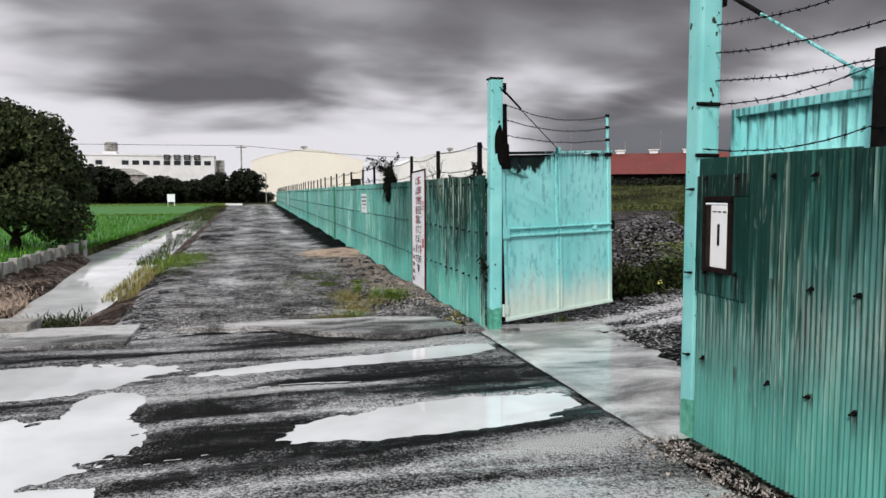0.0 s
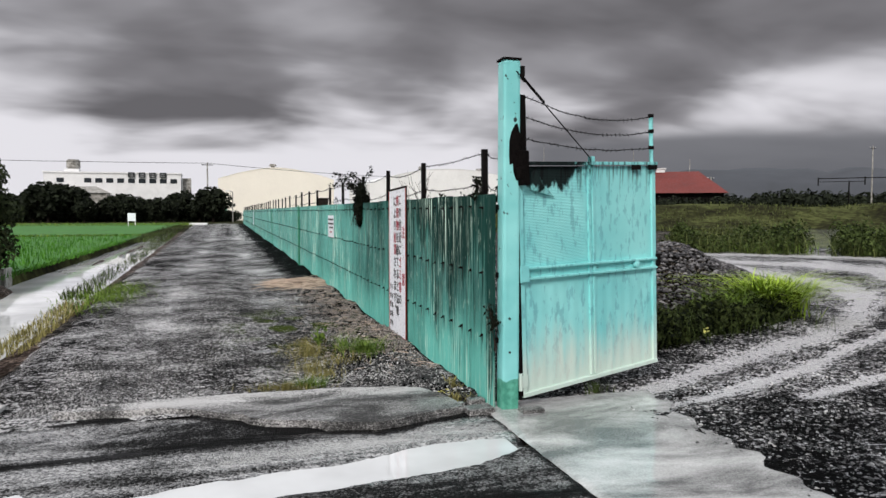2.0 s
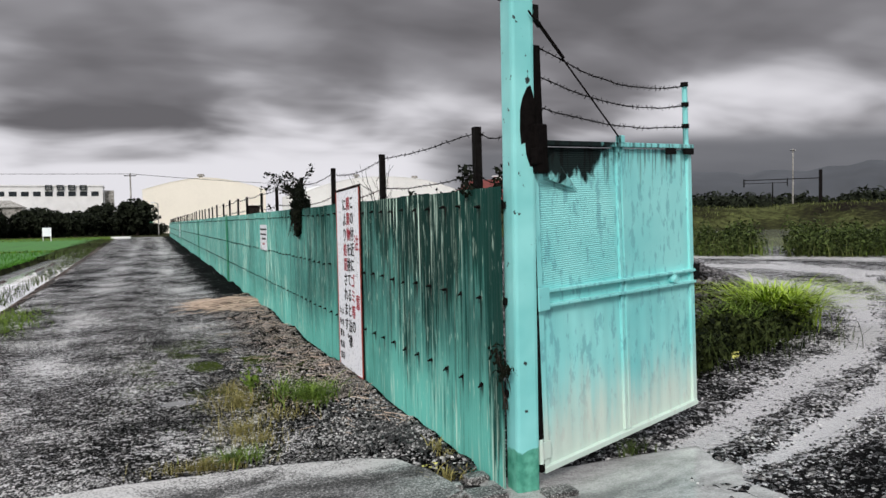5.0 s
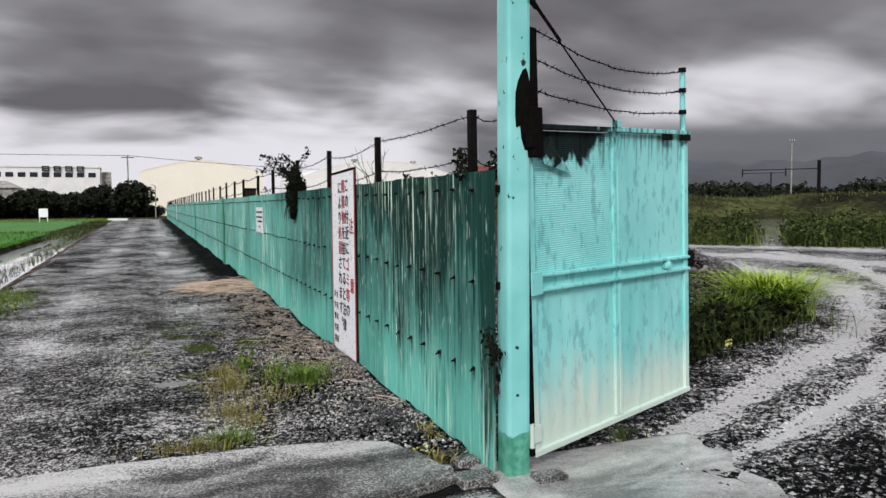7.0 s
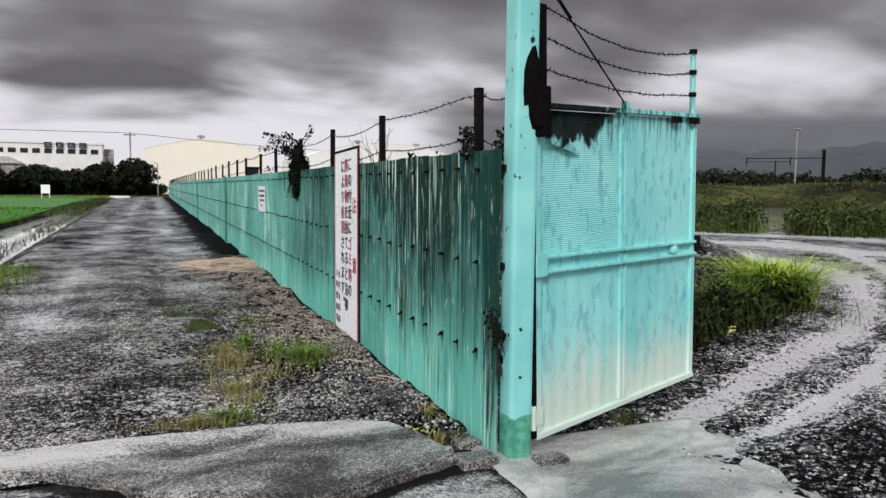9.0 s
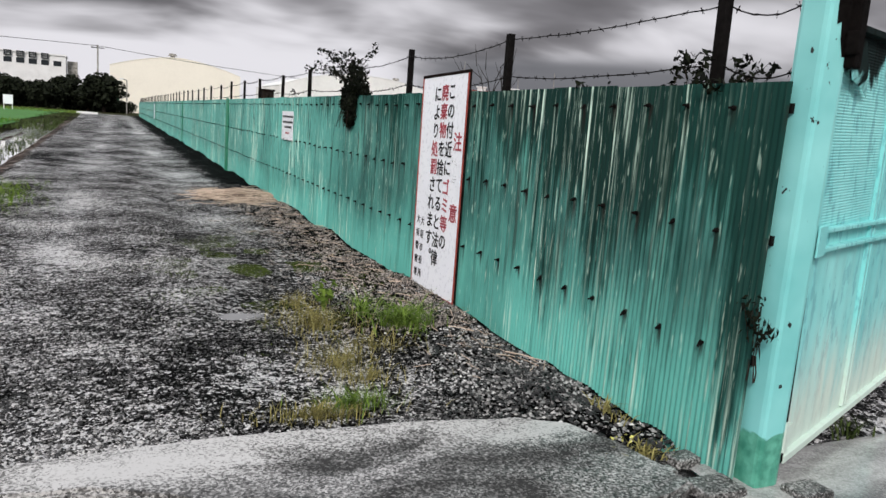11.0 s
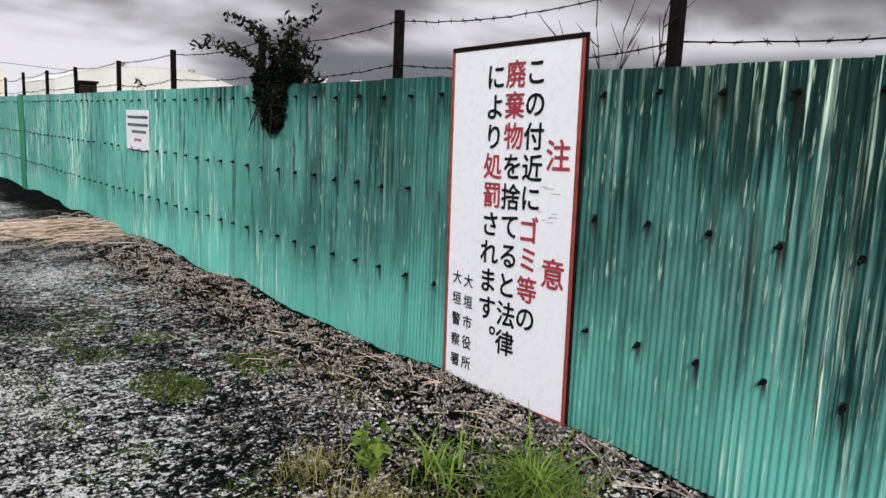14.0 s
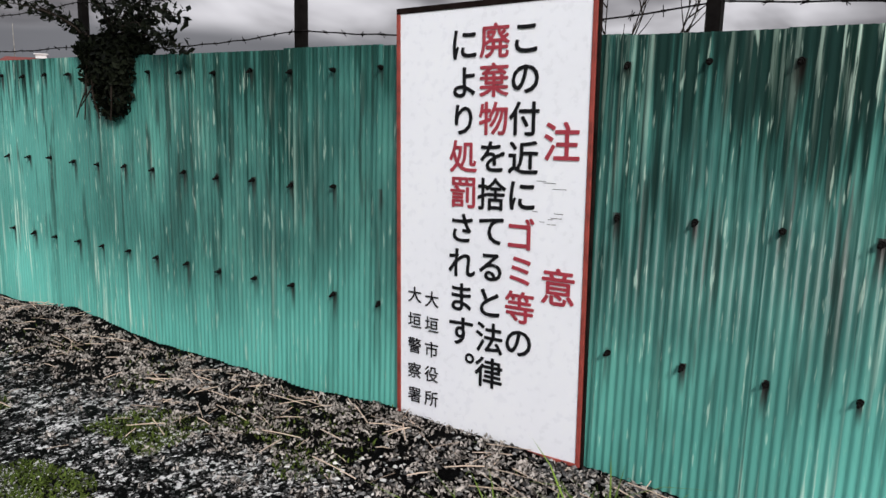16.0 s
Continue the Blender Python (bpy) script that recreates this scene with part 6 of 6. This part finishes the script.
def utility_pole(x, y, h, label, arm=1.8, group=""):
    t = thing("utility_pole", label, "utility pole", pose(x, y, 0), group)
    bm = bmesh.new()
    rod(bm, (0, 0, -0.2), (0, 0, h), 0.17, 10, 0.11)
    part("pole", bm, M_WALLC, t)
    bm = bmesh.new()
    box(bm, (-arm / 2, -0.06, h - 0.45), (arm / 2, 0.06, h - 0.33))
    arm_part = part("crossarm", bm, M_IRON, t)
    for u in (-0.45, 0.0, 0.45):
        bm = bmesh.new()
        rod(bm, (u * arm, 0, h - 0.33), (u * arm, 0, h - 0.1), 0.06, 8)
        part("insulator", bm, M_PALE, arm_part)
    return t


utility_pole(-2.6, 127, 9.6, "grey concrete utility pole at the lane's end")
for k, (a, b) in enumerate((((-120, 122, 11.0), (-2.6, 127, 9.5)), ((-2.6, 127, 9.5), (60, 160, 9.2)))):
    line = tagged(part_of("power_line", raw("power_line", *tube([Vector(a).lerp(Vector(b), s / 10) - Vector((0, 0, 3.0 * (s / 10) * (1 - s / 10))) for s in range(11)], 0.035, 4)), M_IRON), "thin black overhead power line", "power line")
portal = thing("railway_gantry", "dark railway catenary mast with cantilever beam", "catenary mast", pose(114.4, 101.4, 0.0, 0, 0, 132))
bm = bmesh.new()
box(bm, (-0.3, -0.3, -0.2), (0.3, 0.3, 9.2))
part("mast", bm, M_IRON, portal)
bm = bmesh.new()
box(bm, (0.0, -0.1, 7.6), (13.0, 0.1, 7.75))
box(bm, (5.5, -0.1, 7.0), (13.0, 0.1, 7.1))
for u in (5.5, 13.0):
    rod(bm, (u, 0, 6.4), (u, 0, 7.9), 0.12, 6)
part("beam", bm, M_IRON, portal)
bm = bmesh.new()
rod(bm, (8.0, 0, 0), (8.0, 0, 7.2), 0.12, 6)
part("mast", bm, M_IRON, portal)
for x, y, h in ((86, 116, 8.0), (79, 121, 7.0), (128, 120, 15)):
    utility_pole(x, y, h, "distant utility pole beyond the meadow", 1.4, "far poles")
verts, faces = [], []
n = 60
for k in range(n + 1):
    a = radians(12 + 78 * k / n)
    hz = 135 * step01(k, 4, 14) * (0.85 + 0.35 * hump(k * 0.14, 0, 1, 6)) + 16 * hump(k * 0.7, 1, 1, 2) + 20
    verts += [(math.sin(a) * 2300, math.cos(a) * 2300, -20), (math.sin(a) * 2350, math.cos(a) * 2350, hz * 0.6), (math.sin(a) * 2600, math.cos(a) * 2600, hz)]
for k in range(n):
    o = 3 * k
    faces += [(o, o + 3, o + 4, o + 1), (o + 1, o + 4, o + 5, o + 2)]
tagged(part_of("backdrop", raw("backdrop", verts, faces, True), M_HILL), "hazy dark hills on the horizon", "hills", kind="structure")
board2 = thing("field_board", "small white notice board on legs in the paddies", "notice board", pose(-9.8, 89, -0.05))
bm = bmesh.new()
box(bm, (-0.42, -0.03, 0.55), (0.42, 0.03, 1.45), 0.01)
part("board", bm, M_WHITE, board2)
for u in (-0.36, 0.36):
    bm = bmesh.new()
    rod(bm, (u, 0, -0.1), (u, 0, 0.56), 0.04, 8)
    part("leg", bm, M_PALE, board2)
lamp = thing("street_lamp", "short grey lamp post at the fence end", "street lamp", pose(1.2, 112, 0))
bm = bmesh.new()
rod(bm, (0, 0, 0), (0, 0, 4.4), 0.07, 8)
rod(bm, (0, 0, 4.4), (-0.5, 0, 4.6), 0.05, 8)
part("pole", bm, M_WALLC, lamp)
bm = bmesh.new()
box(bm, (-0.9, -0.1, 4.5), (-0.4, 0.1, 4.65), 0.03)
part("head", bm, M_PALE, lamp)
van = thing("parked_van", "white van parked far off behind the hedge", "van", pose(-11.6, 176, 0, 0, 0, 15))
bm = bmesh.new()
box(bm, (-2.0, -0.8, 0.35), (2.0, 0.8, 1.1), 0.12)
box(bm, (-1.9, -0.75, 1.0), (1.1, 0.75, 1.85), 0.18)
part("body", bm, M_PALE, van)
bm = bmesh.new()
box(bm, (-1.7, -0.77, 1.15), (0.95, 0.77, 1.65), 0.04)
part("window", bm, M_GLASS, van)
for u in (-1.25, 1.25):
    for v in (-0.75, 0.75):
        bm = bmesh.new()
        rod(bm, (u, v - 0.1, 0.32), (u, v + 0.1, 0.32), 0.32, 14)
        part("wheel", bm, M_INK, van)
culvert = tagged(part_of("end_slab", raw("end_slab", [(-3.9, 92, 0), (-1.9, 92, 0), (-1.9, 94, 0), (-3.9, 94, 0), (-3.9, 92, 0.22), (-1.9, 92, 0.22), (-1.9, 94, 0.22), (-3.9, 94, 0.22)], [(4, 5, 6, 7), (0, 1, 5, 4), (1, 2, 6, 5), (2, 3, 7, 6), (3, 0, 4, 7)]), M_PALE), "pale concrete block at the lane's end", "concrete block")

# ---- loose stones and litter ----


def chip_mesh(name, items, seed):
    """Small angular stones (x, y, z, size) in one mesh."""
    r = random.Random(seed)
    verts, faces = [], []
    form = ((1, 0, 0), (-1, 0, 0), (0, 1, 0), (0, -1, 0), (0, 0, 1), (0, 0, -1))
    tri = ((0, 2, 4), (2, 1, 4), (1, 3, 4), (3, 0, 4), (2, 0, 5), (1, 2, 5), (3, 1, 5), (0, 3, 5))
    for x, y, z, s in items:
        a = r.uniform(0, 6.28)
        ca, sa = math.cos(a), math.sin(a)
        o = len(verts)
        for fx, fy, fz in form:
            u, v, w = fx * s * r.uniform(0.6, 1.3) + s * r.uniform(-0.3, 0.3), fy * s * r.uniform(0.5, 1.0) + s * r.uniform(-0.3, 0.3), fz * s * r.uniform(0.35, 0.8)
            verts.append((x + u * ca - v * sa, y + u * sa + v * ca, z + w))
        faces += [tuple(i + o for i in t) for t in tri]
    return raw(name, verts, faces)


M_CHIP, nt_, b_ = surface("loose stone chips", 0.45)
f_ = calc(nt_, "ADD", calc(nt_, "MULTIPLY", island(nt_), 0.72), calc(nt_, "SUBTRACT", calc(nt_, "MULTIPLY", grain(nt_, where(nt_), 1.3, 5.0, 0.6), 1.2), 0.42))
put_in(nt_, b_.inputs["Base Color"], ramp(nt_, f_, (0.2, (0.005, 0.005, 0.005)), (0.58, (0.026, 0.025, 0.025)), (0.78, (0.25, 0.245, 0.24)), (0.98, (0.66, 0.65, 0.64))))
items = []
while len(items) < 48000:
    y = 8.0 + 12 * rng.random() ** 1.5
    x = rng.uniform(-1.2, 2.36)
    s = rng.uniform(0.005, 0.012) * (1.35 if x > 1.7 else 1)
    bare = step01(x + 0.2 * hump(x, y, 1.2, 5), 1.15 + 0.35 * step01(y, 9.9, 10.8), 1.6 + 0.35 * step01(y, 9.9, 10.8)) * step01(y, 9.4, 10.0)
    if hump(x, y, 1.0, 14) + rng.uniform(-0.5, 0.5) - 0.55 * bare > -0.12:
        items.append((x, y, lane_lie(x, y) + 0.2 * s, s))
for _ in range(1500):
    y = rng.uniform(7.5, 10.2)
    x = 2.36 - abs(rng.gauss(0, 0.22))
    s = rng.uniform(0.009, 0.020)
    items.append((x, y, lane_lie(x, y) + 0.2 * s, s))
tagged(part_of("gravel", chip_mesh("gravel", items, 1), M_CHIP), "loose wet stone chips over the lane", "gravel", kind="stuff")
items = []
while len(items) < 24000:
    x, y = 2.6 + 10 * rng.random() ** 1.6, rng.uniform(4.2, 12)
    if x < 3.75 and y < 7.2 and rng.random() > 0.25 * step01(x, 2.7, 3.6):
        continue
    if track_near(x, y) > 0.42 or rng.random() < 0.06:
        s = rng.uniform(0.007, 0.019)
        items.append((x, y, yard_lie(x, y) + 0.2 * s, s))
tagged(part_of("gravel", chip_mesh("gravel", items, 2), M_CHIP), "coarse wet gravel over the yard", "gravel", kind="stuff")


def pile_lie(x, y):
    q = ((x - 7.4) / 2.5) ** 2 + ((y - 12.4) / 1.9) ** 2
    return max(-0.1, 1.08 * (1 - q ** 0.62) + 0.08 * hump(x, y, 1.4, 3) * (1 - min(1, q)))


heap = thing("gravel_pile", "heap of dark wet crushed stone behind the gate", "gravel pile")
me = sheet_of("heap", line_up((4.6, 10.2, 0.09)), line_up((10.2, 14.6, 0.09)), lambda x, y: pile_lie(x, y) - 0.03, lambda x, y: 0.22)
part_of("mound", me, M_SOIL, heap)
items = []
while len(items) < 7500:
    x, y = 7.4 + rng.uniform(-2.5, 2.5), 12.4 + rng.uniform(-1.9, 1.9)
    z = pile_lie(x, y)
    if z > 0:
        s = rng.uniform(0.018, 0.05)
        items.append((x, y, z - 0.02, s))
tagged(part_of("crushed_stone", chip_mesh("crushed_stone", items, 3), M_HEAP, heap), kind="stuff")
sticks = []
for _ in range(420):
    y = 8.6 + 9.5 * rng.random()
    x = 2.33 - abs(rng.gauss(0, 0.34))
    a, n = rng.uniform(0, 3.14), rng.uniform(0.05, 0.26)
    z = lane_lie(x, y) + rng.uniform(0.006, 0.03)
    e = Vector((math.cos(a) * n * 0.6, math.sin(a) * n, rng.uniform(-0.02, 0.02)))
    sticks.append(tube([Vector((x, y, z)) - e / 2, Vector((x, y, z + rng.uniform(0, 0.004))), Vector((x, y, z)) + e / 2], rng.uniform(0.0012, 0.003), 4))
tagged(part_of("dead_stalks", raw("dead_stalks", *joined(sticks)), M_STRAW), "dead dry stalks along the fence foot", "litter", kind="stuff")
straws = []
for _ in range(640):
    x, y = min(2.3, 1.85 + rng.gauss(0, 0.27)), 17.5 + rng.gauss(0, 0.42)
    a, n = rng.gauss(0.15, 0.5), rng.uniform(0.18, 0.7)
    z = lane_lie(x, y) + 0.015 + 0.11 * math.exp(-((x - 1.9) / 0.4) ** 2 - ((y - 17.5) / 0.5) ** 2) * rng.random()
    e = Vector((math.cos(a) * n, math.sin(a) * n, rng.uniform(-0.05, 0.05)))
    straws.append(tube([Vector((x, y, z)) - e / 2, Vector((x, y, z + rng.uniform(0, 0.03))), Vector((x, y, z)) + e / 2], rng.uniform(0.003, 0.007), 4))
straws = [(([(min(v[0], 2.36), v[1], v[2]) for v in vs]), fs) for vs, fs in straws]
tagged(part_of("straw_stalks", raw("straw_stalks", *joined(straws)), M_STRAW), "pale cut stalks lying in a heap by the fence", "straw", kind="stuff")
flat_leaves = [((2.33 - abs(rng.gauss(0, 0.42)), 9.6 + 9 * rng.random() ** 1.3, 0.0), (0.035, 0.035, 0.01)) for _ in range(2000)]
flat_leaves = [((x, y, lane_lie(x, y) + 0.012), r_) for (x, y, _z), r_ in flat_leaves]
flat_leaves += [((2.42 - abs(rng.gauss(0, 0.16)), 3.5 - 2.6 * rng.random(), 0.02), (0.03, 0.03, 0.015)) for _ in range(400)]
tagged(part_of("leaf_litter", raw("leaf_litter", *leaves(rng, flat_leaves, 27000, 0.0105)), M_LITTER), "brown leaf litter along the fence foot", "litter", kind="stuff")
bm = bmesh.new()
for k, (x, y, s) in enumerate(((2.24, 7.16, 0.11), (2.30, 7.42, 0.07), (2.62, 7.02, 0.09), (2.12, 7.33, 0.05))):
    box(bm, (x - s, y - s * 0.7, -0.03), (x + s, y + s * 0.7, 0.035), 0.012, None)
tagged(part("broken_concrete", bm, M_SLAB), "broken concrete bits at the gate post foot", "rubble", kind="stuff")
